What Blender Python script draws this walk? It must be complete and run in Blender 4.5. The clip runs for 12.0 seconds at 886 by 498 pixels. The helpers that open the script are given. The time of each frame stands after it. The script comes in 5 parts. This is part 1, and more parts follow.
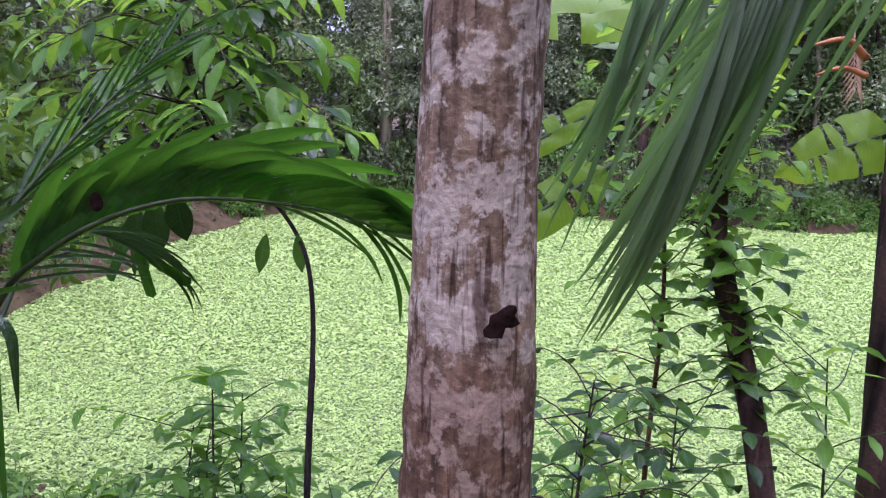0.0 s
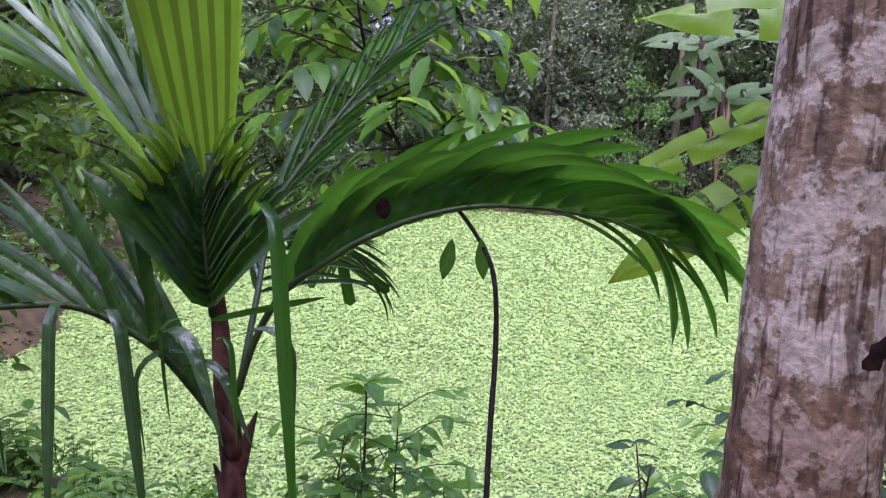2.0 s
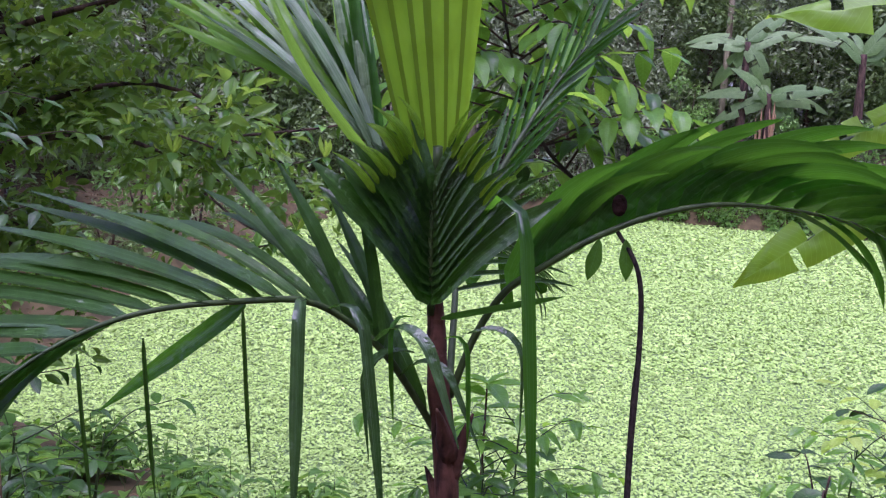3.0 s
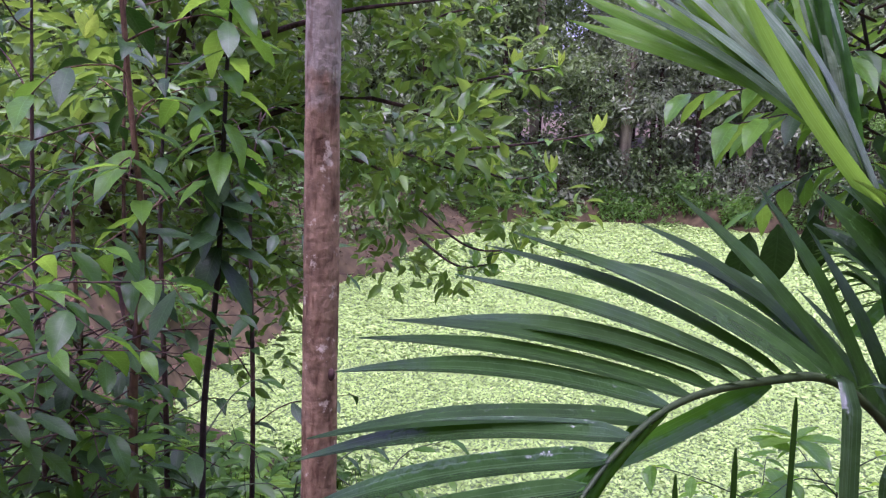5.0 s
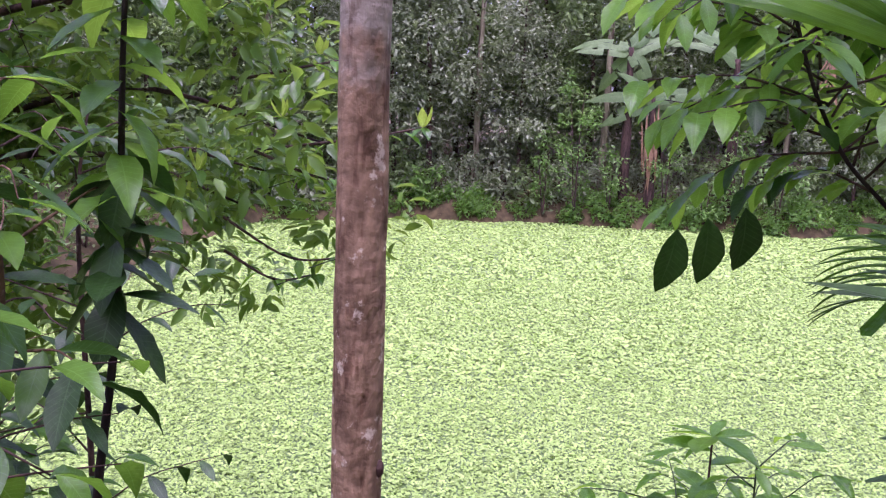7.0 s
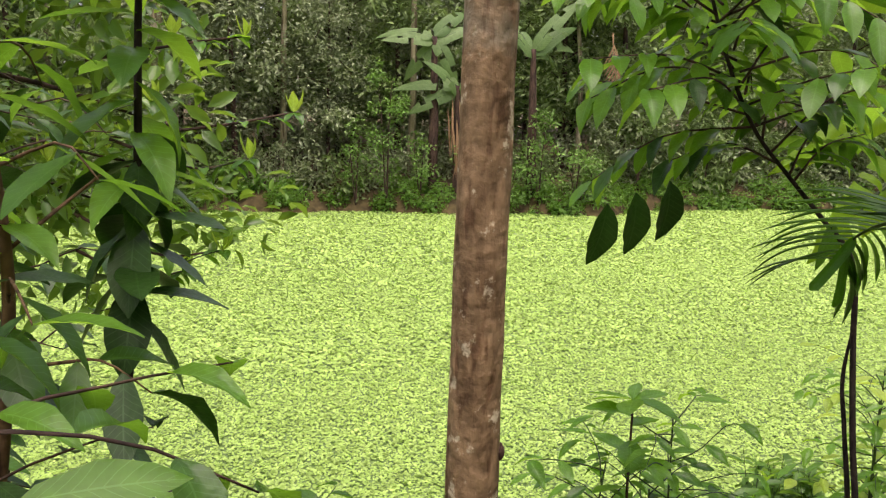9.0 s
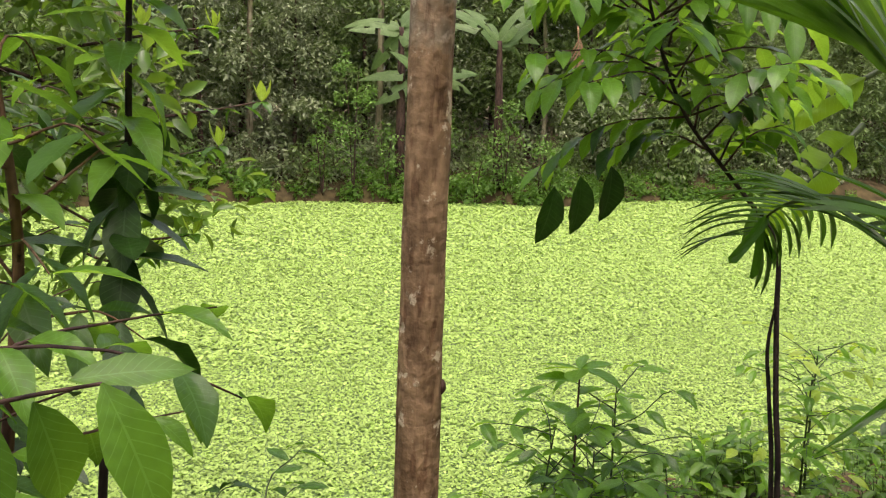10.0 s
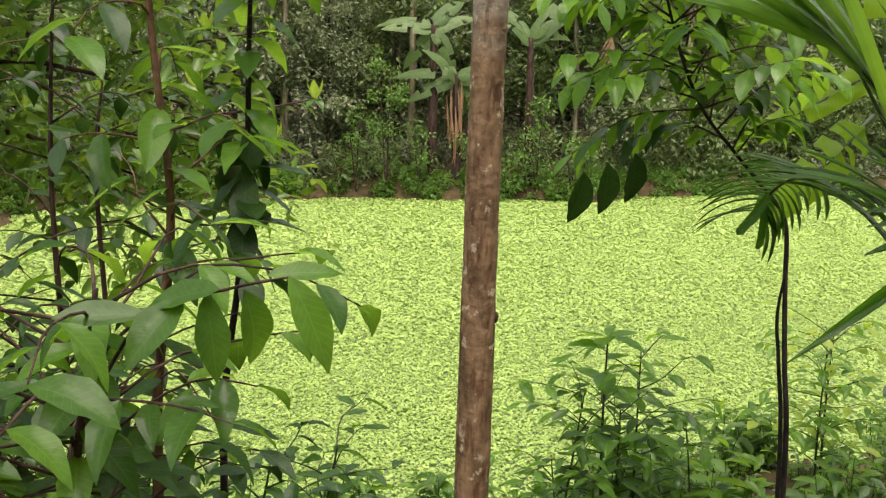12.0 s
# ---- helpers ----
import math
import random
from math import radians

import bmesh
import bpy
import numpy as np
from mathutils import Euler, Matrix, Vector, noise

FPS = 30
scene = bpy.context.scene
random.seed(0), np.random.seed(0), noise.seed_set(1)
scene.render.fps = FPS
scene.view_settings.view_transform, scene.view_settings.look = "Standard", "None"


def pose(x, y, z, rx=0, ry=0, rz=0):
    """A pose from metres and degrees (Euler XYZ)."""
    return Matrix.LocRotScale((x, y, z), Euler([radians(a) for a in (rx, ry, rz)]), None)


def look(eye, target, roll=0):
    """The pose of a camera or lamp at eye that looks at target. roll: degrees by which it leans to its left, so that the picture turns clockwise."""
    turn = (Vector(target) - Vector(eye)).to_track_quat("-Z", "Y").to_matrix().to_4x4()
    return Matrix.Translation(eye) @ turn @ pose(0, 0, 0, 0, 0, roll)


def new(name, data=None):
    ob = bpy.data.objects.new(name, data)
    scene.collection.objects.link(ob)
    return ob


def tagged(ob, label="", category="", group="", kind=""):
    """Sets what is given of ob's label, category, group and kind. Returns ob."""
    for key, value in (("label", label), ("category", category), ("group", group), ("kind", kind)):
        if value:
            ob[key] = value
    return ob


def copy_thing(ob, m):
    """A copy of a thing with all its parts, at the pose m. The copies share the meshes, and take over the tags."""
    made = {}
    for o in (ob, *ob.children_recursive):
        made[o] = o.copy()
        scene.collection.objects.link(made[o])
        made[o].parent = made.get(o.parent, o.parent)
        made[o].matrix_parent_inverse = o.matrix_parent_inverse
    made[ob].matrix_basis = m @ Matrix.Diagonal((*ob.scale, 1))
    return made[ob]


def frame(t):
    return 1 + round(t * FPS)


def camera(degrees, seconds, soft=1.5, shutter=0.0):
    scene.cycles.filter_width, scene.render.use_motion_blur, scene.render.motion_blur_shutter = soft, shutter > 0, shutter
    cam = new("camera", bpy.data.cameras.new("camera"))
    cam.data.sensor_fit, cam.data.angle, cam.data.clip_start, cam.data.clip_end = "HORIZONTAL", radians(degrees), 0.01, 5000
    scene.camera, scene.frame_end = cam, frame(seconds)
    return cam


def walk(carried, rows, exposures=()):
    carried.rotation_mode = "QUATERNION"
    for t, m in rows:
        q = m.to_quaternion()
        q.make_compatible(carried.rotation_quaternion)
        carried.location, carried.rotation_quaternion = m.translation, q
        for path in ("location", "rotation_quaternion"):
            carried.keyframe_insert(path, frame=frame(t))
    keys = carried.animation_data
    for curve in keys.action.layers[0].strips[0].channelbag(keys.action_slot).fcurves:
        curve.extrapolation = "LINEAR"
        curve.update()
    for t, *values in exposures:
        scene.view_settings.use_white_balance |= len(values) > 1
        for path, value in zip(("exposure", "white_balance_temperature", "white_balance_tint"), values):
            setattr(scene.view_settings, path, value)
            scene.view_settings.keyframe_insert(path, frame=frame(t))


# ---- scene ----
PATH = [
    (0, (0.015, 0.04, 4.244), (-0.002, 2.007, 3.883), 1.0),
    (0.5, (-0.146, 0.034, 4.225), (-0.167, 2.002, 3.872), 0.8),
    (1, (-0.271, 0.089, 4.224), (-0.31, 2.055, 3.86), 0.9),
    (1.5, (-0.437, 0.166, 4.232), (-0.505, 2.132, 3.868), 1.0),
    (2, (-0.564, 0.183, 4.234), (-0.656, 2.147, 3.867), 1.5),
    (2.5, (-0.789, 0.193, 4.221), (-0.9, 2.156, 3.857), 1.7),
    (3, (-0.972, 0.213, 4.207), (-1.132, 2.172, 3.837), 2.1),
    (3.5, (-1.13, 0.295, 4.206), (-1.507, 2.219, 3.814), 2.3),
    (3.7, (-1.171, 0.324, 4.218), (-1.636, 2.229, 3.822), 2.6),
    (5.3, (-1.682, 0.528, 4.179), (-2.172, 2.436, 3.834), 1.2),
    (5.5, (-1.738, 0.591, 4.172), (-2.183, 2.511, 3.829), 1.1),
    (6, (-1.87, 0.693, 4.165), (-2.186, 2.639, 3.825), 1.1),
    (6.5, (-2.053, 0.76, 4.156), (-2.111, 2.729, 3.815), 1.8),
    (6.7, (-2.131, 0.79, 4.154), (-2.065, 2.76, 3.812), 1.8),
    (8.3, (-2.444, 1.005, 4.136), (-2.094, 2.945, 3.796), 0.6),
    (8.5, (-2.501, 1.007, 4.13), (-2.061, 2.927, 3.788), 0.7),
    (9, (-2.638, 0.974, 4.113), (-1.984, 2.83, 3.754), 1.1),
    (9.5, (-2.666, 0.908, 4.106), (-1.954, 2.738, 3.729), 1.5),
    (10, (-2.681, 0.765, 4.111), (-1.952, 2.589, 3.732), 1.5),
    (10.5, (-2.712, 0.685, 4.119), (-1.979, 2.507, 3.738), 1.5),
    (11, (-2.782, 0.613, 4.117), (-2.068, 2.441, 3.735), 1.3),
    (11.5, (-2.849, 0.511, 4.101), (-2.171, 2.352, 3.715), 1.1),
    (12, (-2.87, 0.419, 4.106), (-2.213, 2.268, 3.719), 1.0),
]
cam = camera(58.2, 12.0, soft=1.25)


walk(cam, [(t, look(e, to, r)) for t, e, to, r in PATH],
     [(0, 1.34, 5230, 57), (3.7, 1.34, 5230, 57), (5.3, 1.50, 5270, 71), (6.7, 1.52, 5270, 71), (8.3, 1.27, 6950, 25), (12, 1.27, 6950, 25)])

# ---------------------------------------------------------------- light
world = bpy.data.worlds.new("overcast_sky")
scene.world = world
world.use_nodes = True
wn = world.node_tree
sky = wn.nodes.new("ShaderNodeTexSky")
sky.sky_type = "NISHITA"
sky.sun_disc = False
sky.sun_elevation, sky.sun_rotation = radians(62), radians(200)
sky.air_density, sky.dust_density = 1.0, 4.0
# cloud evens out the blue of the sky
cloud = wn.nodes.new("ShaderNodeHueSaturation")
cloud.inputs["Saturation"].default_value = 0.5
wn.links.new(sky.outputs[0], cloud.inputs["Color"])
wn.links.new(cloud.outputs[0], wn.nodes["Background"].inputs[0])
wn.nodes["Background"].inputs[1].default_value = 0.15
sun = new("sun", bpy.data.lights.new("sun", "SUN"))
sun.data.energy, sun.data.angle, sun.data.color = 1.6, radians(35), (1.0, 0.95, 0.85)
sun.matrix_world = look((3, 3, 20), (0, 0, 0))

# ---------------------------------------------------------------- materials
def shader(name):
    m = bpy.data.materials.new(name)
    m.use_nodes = True
    return m, m.node_tree.nodes, m.node_tree.links, m.node_tree.nodes["Principled BSDF"]


def ramp(nodes, stops):
    r = nodes.new("ShaderNodeValToRGB")
    while len(r.color_ramp.elements) < len(stops):
        r.color_ramp.elements.new(0.5)
    for e, (p, c) in zip(r.color_ramp.elements, stops):
        e.position, e.color = p, (*c, 1)
    return r


def noise_tex(nodes, links, scale, detail=6, stretch=None, coord="Object"):
    tc, n = nodes.new("ShaderNodeTexCoord"), nodes.new("ShaderNodeTexNoise")
    n.inputs["Scale"].default_value, n.inputs["Detail"].default_value = scale, detail
    src = tc.outputs[coord]
    if stretch:
        mp = nodes.new("ShaderNodeMapping")
        mp.inputs["Scale"].default_value = stretch
        links.new(src, mp.inputs[0])
        src = mp.outputs[0]
    links.new(src, n.inputs["Vector"])
    return n


def mixed(nodes, links, fac, a, b, mode="MIX"):
    m = nodes.new("ShaderNodeMix")
    m.data_type, m.blend_type = "RGBA", mode
    for sock, v in ((m.inputs[0], fac), (m.inputs[6], a), (m.inputs[7], b)):
        if isinstance(v, (int, float)):
            sock.default_value = v
        elif isinstance(v, tuple):
            sock.default_value = (*v, 1)
        else:
            links.new(v, sock)
    return m.outputs[2]


def bumped(nodes, links, bsdf, height, strength, distance=0.01):
    b = nodes.new("ShaderNodeBump")
    b.inputs["Strength"].default_value, b.inputs["Distance"].default_value = strength, distance
    links.new(height, b.inputs["Height"])
    links.new(b.outputs[0], bsdf.inputs["Normal"])
    return b


def leaf_material(name, dark, light, glow, rough=0.4, through_share=0.35, island=False, veins=0, ribs=0, rib_tint=None):
    """Leaf: varied green, a waxy top and light that passes through the blade."""
    m, nodes, links, bsdf = shader(name)
    if island:
        rnd = nodes.new("ShaderNodeNewGeometry").outputs["Random Per Island"]
    else:
        rnd = nodes.new("ShaderNodeObjectInfo").outputs["Random"]
    base = mixed(nodes, links, rnd, dark, light)
    n = noise_tex(nodes, links, 6 if island else 9, 4)
    r = ramp(nodes, [(0.3, (0.72, 0.72, 0.72)), (0.7, (1.2, 1.2, 1.15))])
    links.new(n.outputs[0], r.inputs[0])
    base = mixed(nodes, links, 1.0, base, r.outputs[0], "MULTIPLY")
    if veins or ribs:
        uv = nodes.new("ShaderNodeUVMap")
        sep = nodes.new("ShaderNodeSeparateXYZ")
        links.new(uv.outputs[0], sep.inputs[0])

        def calc(op, a, b=0.0):
            c = nodes.new("ShaderNodeMath")
            c.operation = op
            for s, v in ((c.inputs[0], a), (c.inputs[1], b)):
                if isinstance(v, (int, float)):
                    s.default_value = v
                else:
                    links.new(v, s)
            return c.outputs[0]

        side = calc("ABSOLUTE", calc("SUBTRACT", sep.outputs[0], 0.5))
        if veins:
            saw = calc("FRACT", calc("SUBTRACT", calc("MULTIPLY", sep.outputs[1], float(veins)), calc("MULTIPLY", side, 4.0)))
            line = calc("MAXIMUM", calc("LESS_THAN", saw, 0.10), calc("LESS_THAN", side, 0.022))
            wave = saw
        else:
            wave = calc("FRACT", calc("MULTIPLY", sep.outputs[0], float(ribs)))
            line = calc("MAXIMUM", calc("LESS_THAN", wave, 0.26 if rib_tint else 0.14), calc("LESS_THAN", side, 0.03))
        # paler lines: real veins, and on palm ribs painted streaks of sheen
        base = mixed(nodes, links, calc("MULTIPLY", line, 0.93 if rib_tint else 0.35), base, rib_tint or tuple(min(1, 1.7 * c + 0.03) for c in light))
        rough_top = noise_tex(nodes, links, 14, 3)
        bumped(nodes, links, bsdf, calc("ADD", calc("MULTIPLY", wave, 0.5), rough_top.outputs[0]), 0.75 if ribs else 0.14, 0.012)
    elif not island:
        bumped(nodes, links, bsdf, n.outputs[0], 0.2, 0.01)
    links.new(base, bsdf.inputs["Base Color"])
    bsdf.inputs["Roughness"].default_value = rough
    bsdf.inputs["Specular IOR Level"].default_value = 0.55 if ribs else 0.15 if name == "water_lettuce" else 0.3
    tl = nodes.new("ShaderNodeBsdfTranslucent")
    links.new(mixed(nodes, links, 0.35 if rib_tint else 0.75, base, glow), tl.inputs[0])
    mx = nodes.new("ShaderNodeMixShader")
    mx.inputs[0].default_value = through_share
    links.new(bsdf.outputs[0], mx.inputs[1])
    links.new(tl.outputs[0], mx.inputs[2])
    links.new(mx.outputs[0], nodes["Material Output"].inputs[0])
    return m


def bark_material(name, deep, mid, pale, pale_from, pale_to, patch_scale, streak, rough=0.85, bump=0.6, crack_tint=(0.35, 0.3, 0.28), grey_from=None, damp_to=None):
    """Bark: brown ground with streaks along the stem and pale lichen patches."""
    m, nodes, links, bsdf = shader(name)
    a = noise_tex(nodes, links, 1.0, 8, streak)
    ra = ramp(nodes, [(0.32, deep), (0.62, mid)])
    links.new(a.outputs[0], ra.inputs[0])
    b = noise_tex(nodes, links, patch_scale, 9, (1, 1, 0.9))
    b.inputs["Roughness"].default_value = 0.68
    rb = ramp(nodes, [(pale_from, (0, 0, 0)), (pale_to, (1, 1, 1))])
    links.new(b.outputs[0], rb.inputs[0])
    fine = noise_tex(nodes, links, 55, 3)
    rf = ramp(nodes, [(0.3, (0.7, 0.7, 0.7)), (0.7, (1.15, 1.15, 1.15))])
    links.new(fine.outputs[0], rf.inputs[0])
    share = rb.outputs[0]
    col = mixed(nodes, links, share, ra.outputs[0], pale)
    col = mixed(nodes, links, 1.0, col, rf.outputs[0], "MULTIPLY")
    if grey_from is not None:  # grey-green lichen that covers the stem from this height up, with a ragged edge
        tc, sep = nodes.new("ShaderNodeTexCoord"), nodes.new("ShaderNodeSeparateXYZ")
        links.new(tc.outputs["Object"], sep.inputs[0])
        ragged = noise_tex(nodes, links, 9, 6)
        edge_ = nodes.new("ShaderNodeMath")
        edge_.operation = "MULTIPLY_ADD"
        links.new(ragged.outputs[0], edge_.inputs[0])
        edge_.inputs[1].default_value = 0.45
        links.new(sep.outputs[2], edge_.inputs[2])
        rise = nodes.new("ShaderNodeMapRange")
        rise.inputs[1].default_value, rise.inputs[2].default_value = grey_from + 0.20, grey_from + 0.27
        rise.inputs[4].default_value = 0.75
        links.new(edge_.outputs[0], rise.inputs[0])
        col = mixed(nodes, links, rise.outputs[0], col, (0.27, 0.26, 0.19))
    if damp_to is not None:  # damp darker bark up to this height, with a ragged edge
        tc, sep = nodes.new("ShaderNodeTexCoord"), nodes.new("ShaderNodeSeparateXYZ")
        links.new(tc.outputs["Object"], sep.inputs[0])
        ragged = noise_tex(nodes, links, 5, 6)
        edge_ = nodes.new("ShaderNodeMath")
        edge_.operation = "MULTIPLY_ADD"
        links.new(ragged.outputs[0], edge_.inputs[0])
        edge_.inputs[1].default_value = 0.6
        links.new(sep.outputs[2], edge_.inputs[2])
        rise = nodes.new("ShaderNodeMapRange")
        rise.inputs[1].default_value, rise.inputs[2].default_value = damp_to + 0.27, damp_to + 0.33
        rise.inputs[3].default_value, rise.inputs[4].default_value = 0.85, 0.0
        links.new(edge_.outputs[0], rise.inputs[0])
        col = mixed(nodes, links, rise.outputs[0], col, mixed(nodes, links, 1.0, col, (0.60, 0.50, 0.44), "MULTIPLY"))
    crack = noise_tex(nodes, links, 1.0, 3, (streak[0] * 1.5, streak[1] * 1.5, streak[2]))
    rc = ramp(nodes, [(0.36, crack_tint), (0.44, (1, 1, 1))])
    links.new(crack.outputs[0], rc.inputs[0])
    col = mixed(nodes, links, 1.0, col, rc.outputs[0], "MULTIPLY")
    links.new(col, bsdf.inputs["Base Color"])
    bsdf.inputs["Roughness"].default_value = rough
    bsdf.inputs["Specular IOR Level"].default_value = 0.25
    total = nodes.new("ShaderNodeMath")
    total.operation = "ADD"
    links.new(crack.outputs[0], total.inputs[0])
    links.new(fine.outputs[0], total.inputs[1])
    bumped(nodes, links, bsdf, total.outputs[0], bump, 0.008)
    return m


def plain_material(name, a, b, scale=12, rough=0.8, bump=0.3, stretch=None):
    m, nodes, links, bsdf = shader(name)
    n = noise_tex(nodes, links, scale, 7, stretch)
    r = ramp(nodes, [(0.3, a), (0.7, b)])
    links.new(n.outputs[0], r.inputs[0])
    links.new(r.outputs[0], bsdf.inputs["Base Color"])
    bsdf.inputs["Roughness"].default_value = rough
    bsdf.inputs["Specular IOR Level"].default_value = 0.3
    bumped(nodes, links, bsdf, n.outputs[0], bump, 0.02)
    return m


M_SOIL = plain_material("soil", (0.036, 0.027, 0.010), (0.10, 0.075, 0.029), 3.5, 0.95, 0.8)
M_LITTER = leaf_material("leaf_litter", (0.045, 0.028, 0.013), (0.14, 0.09, 0.04), (0.2, 0.13, 0.04), 0.8, 0.1, True)
M_WATER = plain_material("pond_water", (0.08, 0.14, 0.04), (0.165, 0.255, 0.08), 14, 0.5, 0.2)
M_PISTIA = leaf_material("water_lettuce", (0.262, 0.415, 0.096), (0.392, 0.558, 0.163), (0.44, 0.62, 0.12), 0.55, 0.22, True)
M_BARK_PALE = bark_material("lichened_bark", (0.095, 0.062, 0.033), (0.265, 0.192, 0.110), (0.43, 0.375, 0.268), 0.485, 0.53, 12, (34, 34, 4.5), bump=0.9, damp_to=3.72)
M_BARK_RED = bark_material("red_brown_bark", (0.13, 0.082, 0.04), (0.29, 0.195, 0.105), (0.50, 0.43, 0.29), 0.58, 0.63, 26, (38, 38, 13), bump=0.8, crack_tint=(0.62, 0.55, 0.52), grey_from=4.16)
M_BARK_DARK = bark_material("dark_bark", (0.02, 0.012, 0.009), (0.085, 0.05, 0.035), (0.20, 0.16, 0.12), 0.62, 0.72, 14, (14, 14, 3))
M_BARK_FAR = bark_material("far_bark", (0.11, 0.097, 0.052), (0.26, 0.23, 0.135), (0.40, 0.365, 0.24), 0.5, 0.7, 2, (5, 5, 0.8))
M_BARK_BLACK = bark_material("wet_black_bark", (0.008, 0.006, 0.005), (0.035, 0.026, 0.02), (0.09, 0.07, 0.055), 0.64, 0.74, 20, (30, 30, 6))
M_TWIG_BROWN = bark_material("brown_stem_bark", (0.06, 0.035, 0.016), (0.16, 0.095, 0.048), (0.28, 0.21, 0.14), 0.6, 0.7, 26, (30, 30, 8))
M_PALM_STEM = bark_material("palm_stem", (0.025, 0.010, 0.006), (0.085, 0.034, 0.020), (0.19, 0.11, 0.07), 0.6, 0.75, 16, (30, 30, 5))
M_RACHIS = plain_material("rachis_green", (0.018, 0.036, 0.008), (0.045, 0.075, 0.018), 30, 0.5, 0.15)
M_PALM_LEAF = leaf_material("palm_leaf", (0.016, 0.066, 0.008), (0.036, 0.12, 0.014), (0.15, 0.46, 0.012), 0.27, 0.48, ribs=5)
# silvery sheen of the sky is put into this pale base colour
M_PALM_BACK = leaf_material("palm_leaf_painted_sheen", (0.10, 0.18, 0.085), (0.22, 0.31, 0.18), (0.18, 0.42, 0.06), 0.26, 0.25, ribs=5)
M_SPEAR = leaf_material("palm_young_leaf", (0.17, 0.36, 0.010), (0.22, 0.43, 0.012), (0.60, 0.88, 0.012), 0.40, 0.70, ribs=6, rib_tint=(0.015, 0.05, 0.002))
M_BANANA = leaf_material("banana_leaf", (0.09, 0.19, 0.012), (0.14, 0.27, 0.02), (0.46, 0.66, 0.02), 0.4, 0.55, veins=38)
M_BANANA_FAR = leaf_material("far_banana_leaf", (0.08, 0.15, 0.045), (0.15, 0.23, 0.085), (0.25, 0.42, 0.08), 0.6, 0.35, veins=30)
M_DRY = plain_material("dry_leaf", (0.16, 0.085, 0.04), (0.36, 0.23, 0.13), 14, 0.8, 0.3, (2, 20, 2))
M_ORANGE = plain_material("orange_sheath", (0.38, 0.12, 0.03), (0.55, 0.24, 0.08), 10, 0.6, 0.2)
# near leaves in mid, lit and shaded copies: the light is in the colour
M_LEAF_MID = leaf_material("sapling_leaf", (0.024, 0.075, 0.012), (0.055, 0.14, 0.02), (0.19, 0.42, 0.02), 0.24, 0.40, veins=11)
M_LEAF_LIT = leaf_material("lit_leaf", (0.06, 0.17, 0.018), (0.12, 0.28, 0.03), (0.36, 0.64, 0.04), 0.25, 0.48, veins=11)
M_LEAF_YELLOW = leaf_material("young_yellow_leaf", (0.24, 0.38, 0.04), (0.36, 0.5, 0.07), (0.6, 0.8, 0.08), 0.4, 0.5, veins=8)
M_LEAF_DARK = leaf_material("shaded_glossy_leaf", (0.012, 0.042, 0.006), (0.028, 0.080, 0.011), (0.04, 0.15, 0.008), 0.42, 0.14, veins=12)
M_LEAF_TREE = leaf_material("shrub_tree_leaf", (0.032, 0.085, 0.013), (0.15, 0.28, 0.045), (0.36, 0.60, 0.045), 0.28, 0.32, True)
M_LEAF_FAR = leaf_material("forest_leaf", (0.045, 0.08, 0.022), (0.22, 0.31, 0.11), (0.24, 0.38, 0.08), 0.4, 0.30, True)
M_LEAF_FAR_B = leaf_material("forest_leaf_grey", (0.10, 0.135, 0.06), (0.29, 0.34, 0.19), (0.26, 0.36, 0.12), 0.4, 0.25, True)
M_IVY = leaf_material("ivy_leaf", (0.07, 0.16, 0.025), (0.20, 0.36, 0.08), (0.25, 0.5, 0.07), 0.4, 0.28, True)
M_HERB = leaf_material("herb_leaf", (0.045, 0.12, 0.018), (0.12, 0.25, 0.035), (0.26, 0.5, 0.04), 0.42, 0.36, True)
M_HOLE = plain_material("dark_hollow", (0.008, 0.005, 0.004), (0.03, 0.016, 0.012), 40, 0.95, 0.5)
M_HOLE.node_tree.nodes["Principled BSDF"].inputs["Specular IOR Level"].default_value = 0.05
M_CLOTH = plain_material("blue_tarp", (0.02, 0.05, 0.28), (0.05, 0.10, 0.42), 3, 0.6, 0.1)
M_PAINT = plain_material("white_limewash", (0.55, 0.52, 0.5), (0.78, 0.76, 0.74), 9, 0.85, 0.3)

# ---------------------------------------------------------------- building helpers
rng = np.random.default_rng(7)
UP = Vector((0, 0, 1))


def to_mesh(name, bm):
    me = bpy.data.meshes.new(name)
    bm.to_mesh(me)
    bm.free()
    for p in me.polygons:
        p.use_smooth = True
    return me


def raw_mesh(name, verts, faces, uvs=None):
    me = bpy.data.meshes.new(name)
    me.from_pydata(verts, [], faces)
    if uvs is not None:
        layer = me.uv_layers.new(name="UVMap")
        for loop in me.loops:
            layer.data[loop.index].uv = uvs[loop.vertex_index]
    for p in me.polygons:
        p.use_smooth = True
    me.update()
    return me


def thing(name, place, label, category, group="", kind=""):
    e = new(name)
    e.location = place
    e.empty_display_size = 0.1
    return tagged(e, label, category, group, kind)


def part(name, data, material, parent, label="", m=None, kind=""):
    """One mesh object under a thing (an empty) or under a part; data is a bmesh or a mesh in world metres."""
    me = to_mesh(name, data) if isinstance(data, bmesh.types.BMesh) else data
    if not me.materials:
        me.materials.append(material)
    ob = new(name, me)
    ob.parent = parent
    if parent.type == "EMPTY":
        ob.matrix_parent_inverse = Matrix.Translation(-parent.location)
    if m is not None:
        ob.matrix_basis = m
    return tagged(ob, label, "", "", kind)


